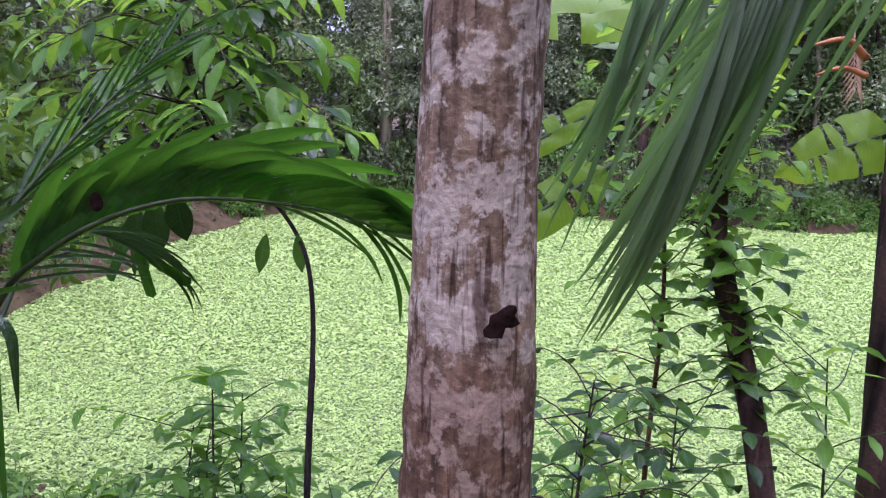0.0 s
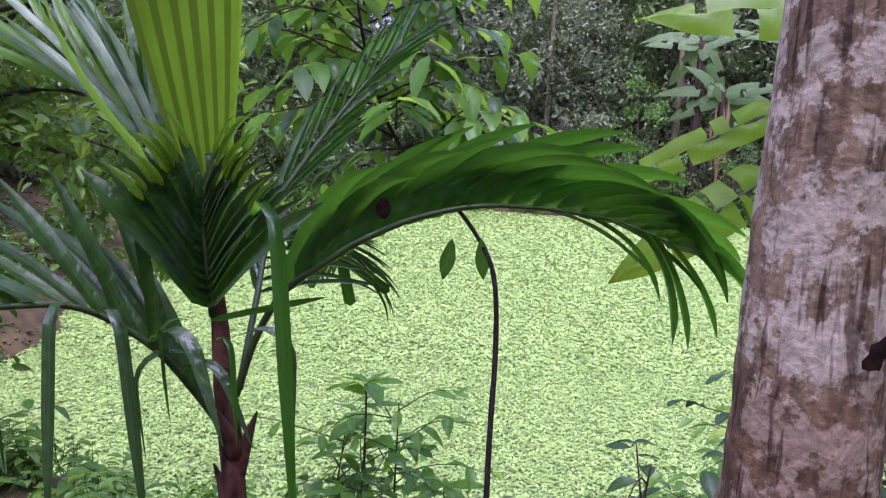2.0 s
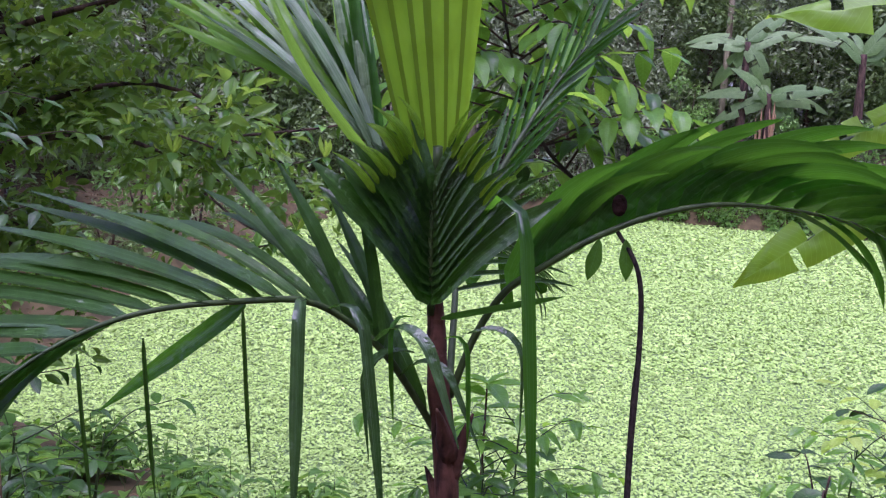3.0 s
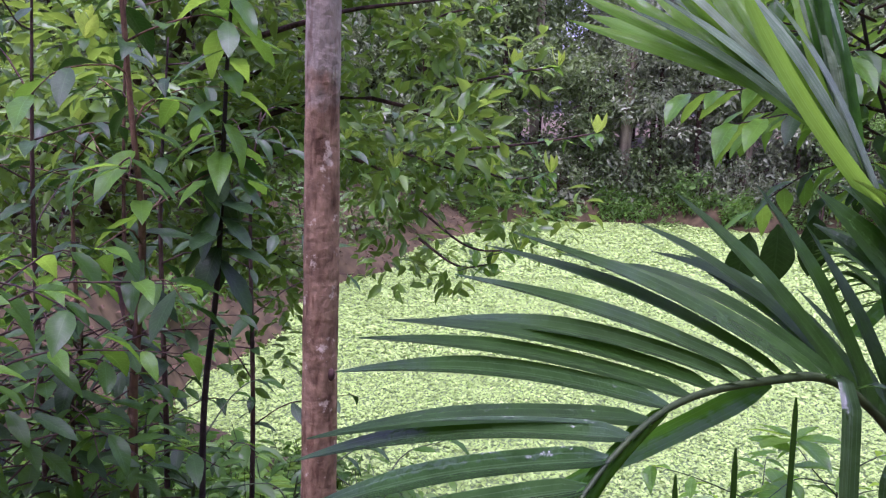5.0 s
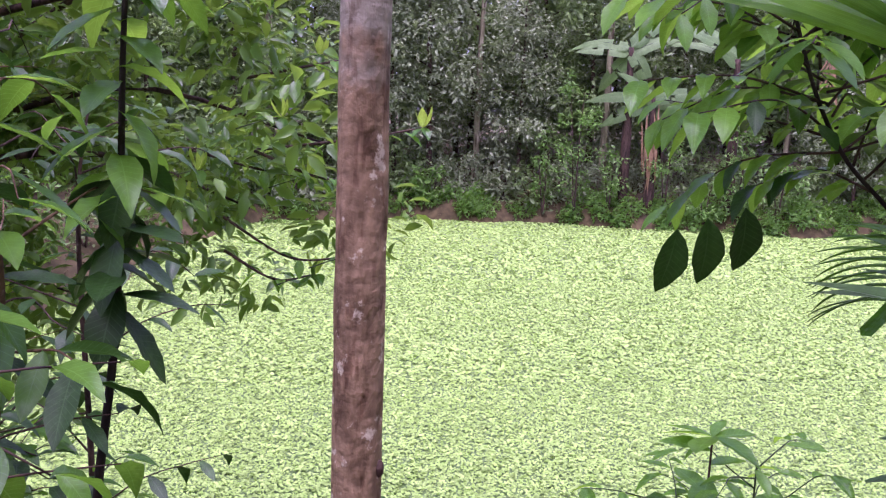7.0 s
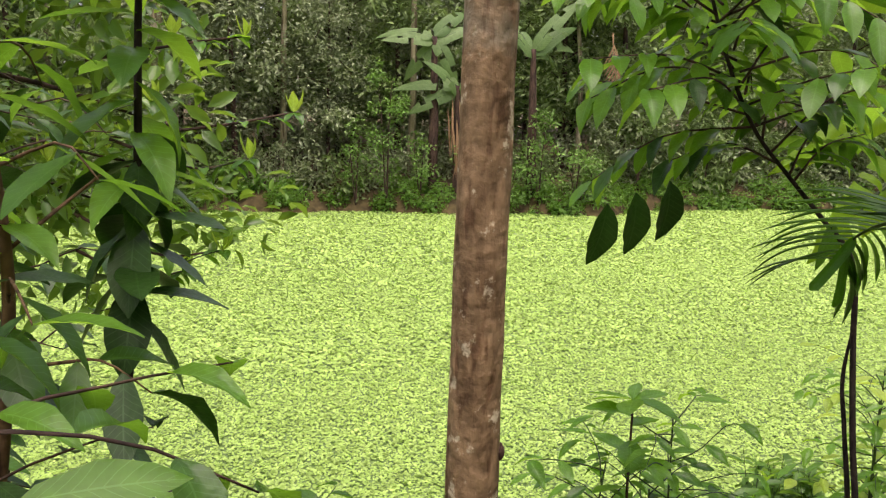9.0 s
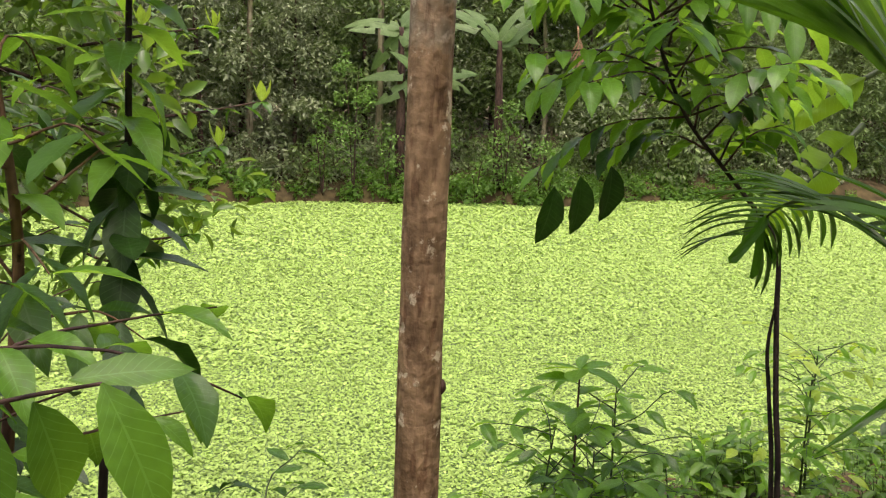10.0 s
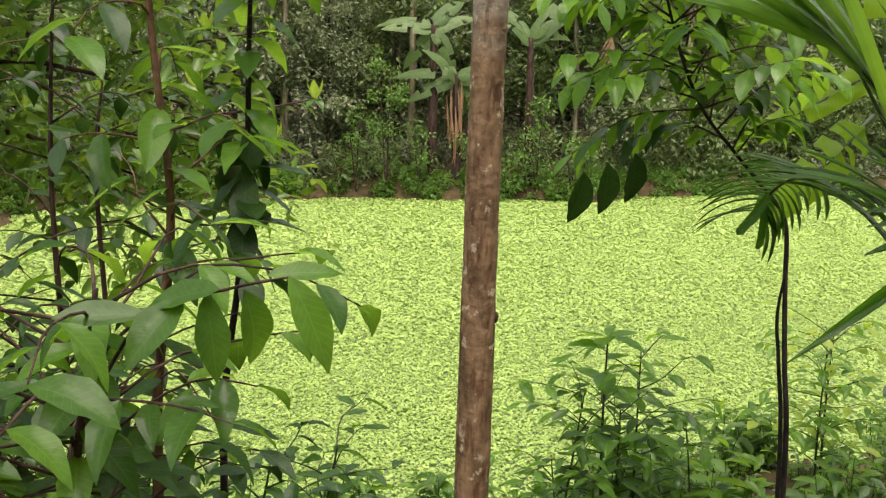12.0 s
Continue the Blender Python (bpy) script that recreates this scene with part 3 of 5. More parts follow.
# ---------------------------------------------------------------- young palm
PALM_SHIFT = Vector((0.0, -0.06, 0.015))
palm = thing("young_palm", (-1.06, 1.76, land(-1.06, 1.76)), "young palm with broad arching dark green fronds", "palm")
part("stem", stem_mesh([(-1.05, 1.76, 2.45), (-1.06, 1.77, 3.0), (-1.07, 1.80, 3.4), (-1.10, 1.84, 3.62), (-1.12, 1.86, 3.86)], [0.033, 0.029, 0.026, 0.023, 0.014], 16, 40, 0.15), M_PALM_STEM, palm, "dark reddish-brown stem")
for z, g, ln in ((3.47, 0.4, 0.09), (3.36, 2.9, 0.08), (3.52, 4.2, 0.07), (3.16, 5.6, 0.10)):
    d = Vector((math.cos(g), math.sin(g), 0))
    b = Vector((-1.07, 1.80, z))
    part("leaf_sheath", stem_mesh([b - UP * 0.05, b + d * 0.018, b + d * 0.036 + UP * ln * 0.6, b + d * 0.05 + UP * ln], [0.022, 0.017, 0.009, 0.002], 8, 8, 0.3), M_PALM_STEM, palm)
part("dry_sheath", stem_mesh([(-1.06, 1.79, 3.30), (-1.01, 1.76, 3.31), (-0.95, 1.73, 3.24), (-0.90, 1.70, 3.14)], [0.016, 0.013, 0.009, 0.005], 7, 14, 0.2), M_DRY, palm, "dried brown leaf sheath")


def frond(points, radius, n, spec, parent=palm, start=0.15, material=M_RACHIS):
    """A frond: its rachis, and leaflets by spec(u, side, along) -> (direction, length, mesh, up) or None."""
    path = smooth_path(points, 40)
    fr = part("frond", tube(bmesh.new(), path, [radius, radius * 0.75, radius * 0.25], 7, 0.05), material, parent)
    for i in range(n):
        u = start + (1 - start) * i / (n - 1)
        k = min(int(u * 40), 39)
        p = path[k].lerp(path[k + 1], u * 40 - k)
        t = (path[k + 1] - path[k]).normalized()
        for s in (-1, 1):
            got = spec(u, s, t)
            if got:
                d, ln, me, up = got
                part("leaflet", me, None, fr, m=aim(p, d, up, ln))
    return fr


prand = random.Random(11)


def at(x, y, z):
    return Vector((x, y, z)) - PALM_SHIFT


def right_spec(u, s, t):
    j = prand.uniform(-0.06, 0.06)
    if s > 0:  # upper row: broad, steep at the base, sweeping outwards further on
        ln = (0.27 + 0.34 * u - 0.22 * u * u) * prand.uniform(0.92, 1.1)
        d = t * (0.35 + 1.5 * u) + UP * (1.0 - 0.62 * u + 1.6 * j) + Vector((0, 0.05 + 0.2 * u, 0))
        return d, ln, LEAFLET_WIDE[prand.randrange(3)], Vector((0.25, 0.85, 0.55))
    if u < 0.72:
        return None
    return t - UP * (0.30 + 0.9 * (u - 0.7) + j * 5) + Vector((0, 0.18, 0)), 0.32, LEAFLET[prand.randrange(3)], UP


right_frond = frond([at(-1.075, 1.78, 3.60), at(-1.03, 1.78, 3.73), at(-0.972, 1.78, 3.829), at(-0.898, 1.77, 3.888), at(-0.805, 1.77, 3.95), at(-0.691, 1.78, 3.999), at(-0.566, 1.80, 4.024), at(-0.412, 1.85, 4.014), at(-0.26, 1.90, 3.984), at(-0.149, 1.95, 3.936)], 0.0085, 22, right_spec, start=0.24)
bm = bmesh.new()
bmesh.ops.create_uvsphere(bm, u_segments=14, v_segments=8, radius=0.019, matrix=Matrix.Translation(at(-0.760, 1.762, 4.018)) @ Matrix.Diagonal((0.8, 0.15, 1.15, 1)))
part("blight_spot", bm, M_HOLE, right_frond, "dark blighted spot on the blade")


def away_spec(u, s, t):
    j = prand.uniform(-0.12, 0.12)
    if s > 0:
        d = Vector((0.85, 0.40 + j, 0.55 - 1.25 * u + j))
    else:
        d = Vector((-0.35, 0.75 + j, 0.75 - 0.95 * u + j))
    return d, 0.33 - 0.05 * u, LEAFLET_DEEP[prand.randrange(2)], Vector((0, -0.4, 1))


# frond that reaches away over the bank, with blunt clipped leaflets at its end
away_frond = frond([at(-1.08, 1.82, 3.60), at(-1.085, 1.98, 3.76), at(-1.10, 2.15, 3.862), at(-1.07, 2.32, 3.868), at(-1.01, 2.48, 3.81), at(-0.97, 2.58, 3.73)], 0.0085, 22, away_spec, start=0.22)
for p, d, ln in (((-0.985, 2.54, 3.77), (0.15, 0.15, -1), 0.18), ((-0.97, 2.57, 3.74), (0.75, 0.2, -0.6), 0.17), ((-1.0, 2.5, 3.80), (-0.55, 0.2, -0.9), 0.17)):
    part("clipped_leaflet", LEAFLET_BLUNT, None, away_frond, m=aim(at(*p), d, Vector((0, -1, 0.3)), ln))


def left_spec(u, s, t):
    j = prand.uniform(-0.10, 0.10)
    if s > 0:
        if u < 0.46:  # inner row, rising back over the stem
            return Vector((-0.36 - 0.4 * u + j, 0.10 + j, 0.95 - 1.4 * u)), 0.42, LEAFLET_DEEP[prand.randrange(2)], Vector((0.5, -0.5, 0.7))
        v = (u - 0.5) * 2
        return Vector((-0.45, -0.15 + j * 0.4, 0.32 - 0.45 * v + j * 0.3)), 0.45 - 0.13 * v, LEAFLET_BROAD[prand.randrange(3)], UP + Vector((0.3, -0.3, 0))
    if u > 0.72:
        return t * 1.0 + Vector((-0.10 + j, -0.10, -0.35 + j)), 0.28, LEAFLET[prand.randrange(3)], UP
    return None


left_frond = frond([at(-1.09, 1.78, 3.50), at(-1.15, 1.74, 3.62), at(-1.22, 1.69, 3.735), at(-1.322, 1.62, 3.826), at(-1.42, 1.52, 3.850), at(-1.53, 1.38, 3.862), at(-1.60, 1.25, 3.845), at(-1.66, 1.12, 3.79)], 0.0085, 23, left_spec, start=0.08)
for p, d, ln, k in (((-1.335, 1.61, 3.83), (0.05, -0.4, 0.2), 0.50, 1), ((-1.30, 1.635, 3.81), (0.45, -0.4, 0.3), 0.54, 1),
                    ((-1.22, 1.69, 3.735), (0.7, -0.4, 0.75), 0.34, 2), ((-1.17, 1.72, 3.66), (0.8, -0.3, 0.9), 0.28, 2)):
    part("hanging_leaflet", LEAFLET_HANG[k], None, left_frond, m=aim(at(*p), d, UP, ln))
for p, ln in (((-1.40, 1.45, 3.855), 0.30), ((-1.485, 1.27, 3.855), 0.27), ((-1.545, 1.20, 3.85), 0.24)):
    part("hanging_leaflet", LEAFLET_THIN, None, left_frond, m=aim(at(*p), (0.03, 0.0, -1), Vector((0.2, -1, 0.2)), ln))
for p, d, ln in (((-1.21, 1.70, 3.72), (-0.10, 0.05, 0.9), 0.34), ((-1.18, 1.72, 3.67), (-0.28, 0.10, 0.8), 0.40), ((-1.25, 1.67, 3.76), (-0.30, 0.05, 0.7), 0.38), ((-1.28, 1.65, 3.79), (-0.48, 0.10, 0.62), 0.40)):
    part("leaflet", LEAFLET_BROAD[0], None, left_frond, m=aim(at(*p), d, Vector((0.5, -0.6, 0.4)), ln))
part("hanging_leaflet", LEAFLET_STRAIGHT, None, left_frond, m=aim(at(-1.42, 1.52, 3.847), (-0.316, 0.063, -0.251), Vector((0.2, -1, 0.2)), 0.41))


# leaflets split between the painted sheen and the painted backlit green
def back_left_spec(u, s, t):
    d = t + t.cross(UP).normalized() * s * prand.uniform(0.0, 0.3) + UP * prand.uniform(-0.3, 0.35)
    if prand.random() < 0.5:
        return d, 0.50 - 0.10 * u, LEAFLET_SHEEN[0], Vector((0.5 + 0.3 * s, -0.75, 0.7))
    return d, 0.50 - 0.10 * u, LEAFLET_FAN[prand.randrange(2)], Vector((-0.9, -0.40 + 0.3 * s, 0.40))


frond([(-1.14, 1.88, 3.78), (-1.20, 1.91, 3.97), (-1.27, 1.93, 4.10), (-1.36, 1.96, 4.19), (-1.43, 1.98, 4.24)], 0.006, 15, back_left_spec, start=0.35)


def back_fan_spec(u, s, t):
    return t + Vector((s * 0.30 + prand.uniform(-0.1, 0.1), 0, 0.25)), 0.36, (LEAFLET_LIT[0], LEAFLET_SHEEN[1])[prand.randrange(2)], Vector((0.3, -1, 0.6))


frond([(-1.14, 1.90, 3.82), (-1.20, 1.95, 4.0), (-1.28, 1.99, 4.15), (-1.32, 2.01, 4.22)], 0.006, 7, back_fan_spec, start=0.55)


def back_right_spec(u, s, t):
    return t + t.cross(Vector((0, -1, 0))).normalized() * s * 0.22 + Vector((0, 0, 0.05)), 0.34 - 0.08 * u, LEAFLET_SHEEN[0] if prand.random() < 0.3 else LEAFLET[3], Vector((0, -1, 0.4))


frond([(-1.10, 1.90, 3.84), (-1.03, 2.0, 3.98), (-0.90, 2.2, 4.2), (-0.78, 2.33, 4.36)], 0.008, 10, back_right_spec, start=0.3)


def pleated(base, axis, across, length, width0, width1, folds, depth, bow, n=14, tip=0.0):
    """A young leaf still folded like a fan."""
    b, a, w = Vector(base), Vector(axis).normalized(), Vector(across).normalized()
    out = a.cross(w).normalized()
    verts, uvs, faces = [], [], []
    cols = folds * 2
    for k in range(n + 1):
        u = k / n
        wd = width0 + (width1 - width0) * u ** 0.8
        for j in range(cols + 1):
            v = j / cols - 0.5
            ragged = tip * abs(math.sin(j * 2.1)) * max(0.0, u - 0.6) / 0.4
            verts.append(b + a * (length * u * (1 - 0.25 * v * v) - ragged) + w * (v * wd) + out * (depth * (j % 2) * (0.4 + u) + bow * u * u - 0.5 * abs(v) * wd * 0.6))
            uvs.append((j / cols, u))
    for k in range(n):
        for j in range(cols):
            i = k * (cols + 1) + j
            faces.append((i, i + 1, i + cols + 2, i + cols + 1))
    return raw_mesh("young_leaf", verts, faces, uvs)


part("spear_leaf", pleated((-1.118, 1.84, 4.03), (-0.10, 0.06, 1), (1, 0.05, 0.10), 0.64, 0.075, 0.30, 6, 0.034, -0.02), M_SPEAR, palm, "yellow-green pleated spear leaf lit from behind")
part("spear_stalk", stem_mesh([(-1.12, 1.88, 3.80), (-1.118, 1.87, 3.95), (-1.117, 1.835, 4.10)], [0.012, 0.010, 0.010], 8, 8), M_RACHIS, palm)
# youngest open leaf: two wings of overlapping folds painted shade-dark, frayed tips sunlit yellow
crest = part("fan_rachis", stem_mesh([(-1.12, 1.84, 3.76), (-1.122, 1.81, 3.90), (-1.125, 1.80, 4.05)], [0.009, 0.006, 0.003], 7, 12), M_RACHIS, palm)
for s in (-1, 1):
    for k in range(13):
        g = radians(37 - k * 1.6 + prand.uniform(-5, 5))
        p = Vector((-1.12, 1.82 - 0.002 * k, 3.79 + 0.019 * k))
        ln = (0.34 - 0.017 * k) * prand.uniform(0.9, 1.1)
        d = Vector((s * math.sin(g), -0.25 + 0.012 * k, math.cos(g))).normalized()
        part("leaflet", LEAFLET_WING[k % 2], None, crest, m=aim(p, d, Vector((-s * 0.75, -0.9, 0.5)), ln))
        # sunlight on the top edge, painted as yellow-green tips
        if k > 1:
            part("frayed_tip", LEAFLET_YOUNG[k % 2], None, crest, "frayed leaf tip painted sunlit yellow-green", m=aim(p + d * ln * 0.70, d + Vector((s * 0.15, -0.05, 0.15)), Vector((-s * 0.4, -0.9, 0.6)), prand.uniform(0.06, 0.12)))
for p, d, ln, k in (((-1.03, 1.80, 3.92), (0.22, -0.30, 0.9), 0.86, 3), ((-1.15, 1.77, 3.77), (-0.4, -0.6, 0.2), 0.26, 0), ((-1.08, 1.74, 3.74), (0.5, -0.5, 0.3), 0.26, 0),
                    ((-1.04, 1.78, 3.74), (0.75, -0.2, 0.3), 0.30, 2), ((-1.14, 1.76, 3.70), (-0.6, -0.4, 0.2), 0.30, 2)):
    part("hanging_leaflet", LEAFLET_HANG[k], None, palm, m=aim(p, d, UP, ln))
part("leaflet", LEAFLET_LIT[0], None, palm, m=aim((-1.09, 1.74, 3.78), (0.9, -0.1, 0.25), Vector((0, -1, 0.3)), 0.24))

palm.location += PALM_SHIFT

# second palm, whose frond hangs in beside the lichened trunk
palm2 = thing("palm", (2.3, 1.75, land(2.3, 1.75)), "palm with a long drooping grey-green frond", "palm")
part("stem", stem_mesh([(2.3, 1.75, 2.5), (2.27, 1.75, 3.8), (2.2, 1.74, 5.0)], [0.07, 0.06, 0.05], 14, 30, 0.1), M_PALM_STEM, palm2)


def hang_spec(u, s, t):
    j = prand.uniform(-0.1, 0.1)
    if s > 0:
        d = Vector((-0.95 + 0.7 * u + j, -0.05, -0.25 - 0.75 * u))
    else:
        d = Vector((-0.45 + 0.2 * u + j, -0.08, -0.9))
    return d, 0.78 + 0.5 * j, LEAFLET_FINE[prand.randrange(2)], Vector((0.3, -1, 0.5))


frond([(2.2, 1.74, 4.95), (1.6, 1.70, 5.25), (1.05, 1.62, 5.0), (0.72, 1.56, 4.70), (0.52, 1.52, 4.47)], 0.008, 28, hang_spec, palm2, start=0.5)
frond([(2.2, 1.74, 4.95), (1.8, 1.95, 5.3), (1.2, 2.1, 5.15), (0.75, 2.15, 4.80), (0.5, 2.15, 4.6)], 0.008, 11, hang_spec, palm2, start=0.55)

# ---------------------------------------------------------------- banana beside the bank
def banana_leaf(length, width, droop, tears, seed, far=False):
    r = random.Random(seed)
    segs = 10 if far else 26
    verts, uvs, faces = [], [], []
    cuts = {s: {r.randrange(3, segs - 1) for _ in range(tears)} for s in (-1, 1)}
    for s in (-1, 1):
        off = 0.0
        for k in range(segs + 1):
            u = k / segs
            if k in cuts[s]:
                off = r.uniform(-0.04, 0.01) if far else r.uniform(-0.10, 0.02)
            w = width / 2 * (min(1, (u / 0.12)) ** 0.6 if u < 0.12 else max(0.03, 1 - ((u - 0.12) / 0.88) ** 3.2))
            for c in (0, 0.33, 0.66, 1.0):
                verts.append((u * length * (1 - 0.2 * droop * u), s * w * c * 0.97, -droop * length * u * u * 0.6 + w * (0.25 * c - 0.38 * c * c) + off * c * width + 0.01 * math.sin(u * 30 + c * 5)))
                uvs.append((0.5 + s * c / 2, u))
    for h in (0, 1):
        for k in range(segs):
            if k + 1 in cuts[(-1, 1)[h]]:
                continue
            for j in range(3):
                i = h * (segs + 1) * 4 + k * 4 + j
                faces.append((i, i + 4, i + 5, i + 1))
    return raw_mesh("leaf", verts, faces, uvs)


def banana(name, base, top, r, leaves, label, material, far=False, stem_mat=None):
    b, t = Vector(base), Vector(top)
    e = thing(name, b, label, "banana plant")
    part("pseudostem", stem_mesh([b - UP * 0.2, b.lerp(t, 0.5) + Vector((0.02, 0, 0)), t], [r, r * 0.85, r * 0.5], 12 if far else 20, 24, 0.12), stem_mat or M_PALM_STEM, e)
    for i, (d, ln, w, droop, place) in enumerate(leaves):
        up = Vector((math.sin(i * 2.1) * 0.5, -1.1, 0.8)) if far else Vector((0.1, -0.8, 0.5))
        d = Vector(d).normalized()
        p = Vector(place) if place else t - UP * 0.05 * i
        leaf = part("leaf", banana_leaf(ln, w, droop, 1 if far else 4, i + 1, far), material, e, m=aim(p, d, up))
        part("midrib", stem_mesh([(-0.12, 0, -0.012), (ln * 0.3, 0, -0.012 - droop * ln * 0.054), (ln * 0.62 * (1 - 0.124 * droop), 0, -0.012 - droop * ln * 0.23)], [0.016 if not far else 0.03, 0.012, 0.004], 6, 10, 0), M_RACHIS, leaf)
    return e


near_banana = banana("banana_plant", (1.85, 3.15, land(1.85, 3.15)), (1.78, 3.28, 4.9), 0.10, [
    ((-1, 0.0, -0.03), 1.35, 0.36, 0.12, (1.40, 3.75, 4.70)),
    ((-0.35, 0.0, -1), 0.80, 0.34, 0.15, (1.42, 3.5, 4.85)),
    ((-0.80, 0.1, -0.40), 0.92, 0.17, 0.15, (0.74, 3.75, 4.25)),
    ((-0.76, -0.2, -0.48), 0.92, 0.25, 0.2, (0.74, 3.78, 3.96)),
    ((-1, -0.1, -0.25), 0.50, 0.28, 0.5, (1.80, 3.30, 4.16)),
        ((0.8, 0.2, 0.5), 1.5, 0.42, 0.6, None),
    ((-0.2, -0.6, 0.8), 1.3, 0.4, 0.5, None)], "banana plant with torn translucent yellow-green leaves", M_BANANA, stem_mat=M_BARK_DARK)
part("dry_sheath", stem_mesh([(1.68, 3.36, 4.45), (1.58, 3.33, 4.52), (1.42, 3.30, 4.49)], [0.018, 0.013, 0.004], 8, 10, 0.2), M_ORANGE, near_banana, "orange dried leaf sheath")
part("dry_sheath", stem_mesh([(1.68, 3.34, 4.38), (1.58, 3.33, 4.41), (1.46, 3.30, 4.38)], [0.014, 0.010, 0.004], 8, 10, 0.2), M_ORANGE, near_banana, "orange dried leaf sheath")

# ---------------------------------------------------------------- saplings and shrubs on the near bank
def leafy(name, label, points, radii, leaves, meshes, stem_material, size, category="sapling", seed=0, u0=0.2, u1=1.0, droop=0.3, whorl=0, branches=0, blen=0.3, out=0.9, group="", sides=8):
    """A stem with single leaves along it, and side twigs that bear leaves too."""
    r = random.Random(seed)
    e = thing(name, points[0], label, category, group)
    path = smooth_path(points, 40)
    part("stem", tube(bmesh.new(), path, radii, sides, 0.08), stem_material, e)

    def put(p, g, lift, s):
        d = Vector((math.cos(g), math.sin(g), lift))
        part("leaf", meshes[r.randrange(len(meshes))], None, e, m=aim(p, d, UP + Vector((r.uniform(-0.3, 0.3), r.uniform(-0.3, 0.3), 0)), s * r.uniform(0.75, 1.2)))

    for i in range(leaves):
        u = u0 + (u1 - u0) * (i + r.uniform(0, 0.6)) / max(1, leaves)
        put(path[min(40, int(u * 40))], i * 2.4 + r.uniform(-0.4, 0.4), r.uniform(-droop, 0.25), size)
    for i in range(whorl):
        put(path[-1], i * 2 * math.pi / whorl + r.uniform(-0.3, 0.3), r.uniform(-0.15, 0.35), size)
    for i in range(branches):
        p = path[min(40, int((u0 + (u1 - u0) * (i + 0.4) / branches) * 40))]
        g = i * 2.4 + r.uniform(-0.5, 0.5)
        d = Vector((math.cos(g), math.sin(g), r.uniform(0.0, 0.6)))
        tip = p + d * blen * r.uniform(0.7, 1.2)
        tw = [p, p.lerp(tip, 0.35) + UP * r.uniform(0.0, 0.06) + Vector((r.uniform(-0.03, 0.03), r.uniform(-0.03, 0.03), 0)), p.lerp(tip, 0.7) + UP * r.uniform(0.0, 0.05), tip - UP * r.uniform(0, 0.06)]
        part("twig", stem_mesh(tw, [min(0.0035, radii[-1] * 0.8 + 0.001), 0.0012], 5, 8), stem_material, e)
        along = smooth_path(tw, 10)
        for k in range(4):
            put(along[4 + 2 * k], g + (1.2 if k % 2 else -1.2) * out, r.uniform(-droop, 0.2), size * 0.85)
    return e


# slender forked young tree over the water
pole = thing("slender_young_tree", (-0.50, 2.72, land(-0.5, 2.72)), "slender young tree with a dark forked stem and hanging leaves", "tree")
part("stem", stem_mesh([(-0.520, 2.770, 1.900), (-0.510, 2.820, 2.700), (-0.505, 2.880, 3.050), (-0.495, 2.930, 3.360), (-0.510, 2.950, 3.620), (-0.580, 3.030, 3.760), (-0.700, 3.070, 3.900), (-0.860, 3.070, 4.060), (-0.970, 3.100, 4.300), (-1.040, 3.150, 4.620), (-1.080, 3.200, 5.100)],
     [0.012, 0.0105, 0.009, 0.007, 0.006, 0.004], 10, 70, 0.12), M_BARK_BLACK, pole, "dark wet stem")
part("fork", stem_mesh([(-0.519, 2.805, 1.950), (-0.509, 2.852, 2.700), (-0.504, 2.916, 3.050), (-0.498, 2.952, 3.220), (-0.495, 2.938, 3.400)], [0.010, 0.009, 0.008, 0.007, 0.004], 9, 40, 0.12), M_BARK_BLACK, pole, "second dark stem of the fork")
trand = random.Random(5)
twigs = [((-0.860, 3.070, 4.060), (-1.070, 3.250, 4.020), (-1.240, 3.410, 3.860)), ((-0.920, 3.080, 4.180), (-0.720, 3.150, 4.360), (-0.420, 3.250, 4.420)), ((-0.970, 3.100, 4.300), (-1.220, 3.050, 4.450), (-1.520, 3.100, 4.480)),
         ((-0.990, 3.110, 4.380), (-0.770, 3.050, 4.580), (-0.470, 3.000, 4.660)), ((-1.020, 3.130, 4.500), (-1.220, 3.350, 4.660), (-1.470, 3.550, 4.680)), ((-0.700, 3.070, 3.900), (-0.540, 3.170, 4.020), (-0.380, 3.250, 4.000)),
         ((-0.780, 3.070, 3.980), (-0.680, 2.950, 4.150), (-0.520, 2.850, 4.200)), ((-0.880, 3.070, 4.100), (-1.120, 2.950, 4.200), (-1.370, 2.900, 4.160)), ((-1.040, 3.150, 4.620), (-0.920, 3.350, 4.800), (-0.720, 3.550, 4.850)), ((-1.040, 3.150, 4.620), (-1.320, 3.150, 4.800), (-1.620, 3.250, 4.800)),
         ((-0.940, 3.090, 4.240), (-0.820, 3.300, 4.300), (-0.640, 3.500, 4.250)),
         ((-0.860, 3.070, 4.060), (-0.680, 3.150, 4.140), (-0.480, 3.190, 4.100)), ((-0.920, 3.080, 4.200), (-1.120, 3.200, 4.240), (-1.320, 3.300, 4.140)), ((-0.740, 3.070, 3.940), (-0.860, 3.190, 4.000), (-1.000, 3.290, 3.940)), ((-0.980, 3.100, 4.340), (-0.740, 3.200, 4.500), (-0.520, 3.270, 4.500)), ((-1.000, 3.110, 4.400), (-1.220, 3.250, 4.560), (-1.420, 3.350, 4.550)), ((-0.680, 3.070, 3.880), (-0.580, 3.050, 4.000), (-0.440, 3.030, 4.040)), ((-0.820, 3.070, 4.020), (-0.640, 3.250, 4.200), (-0.440, 3.350, 4.220))]
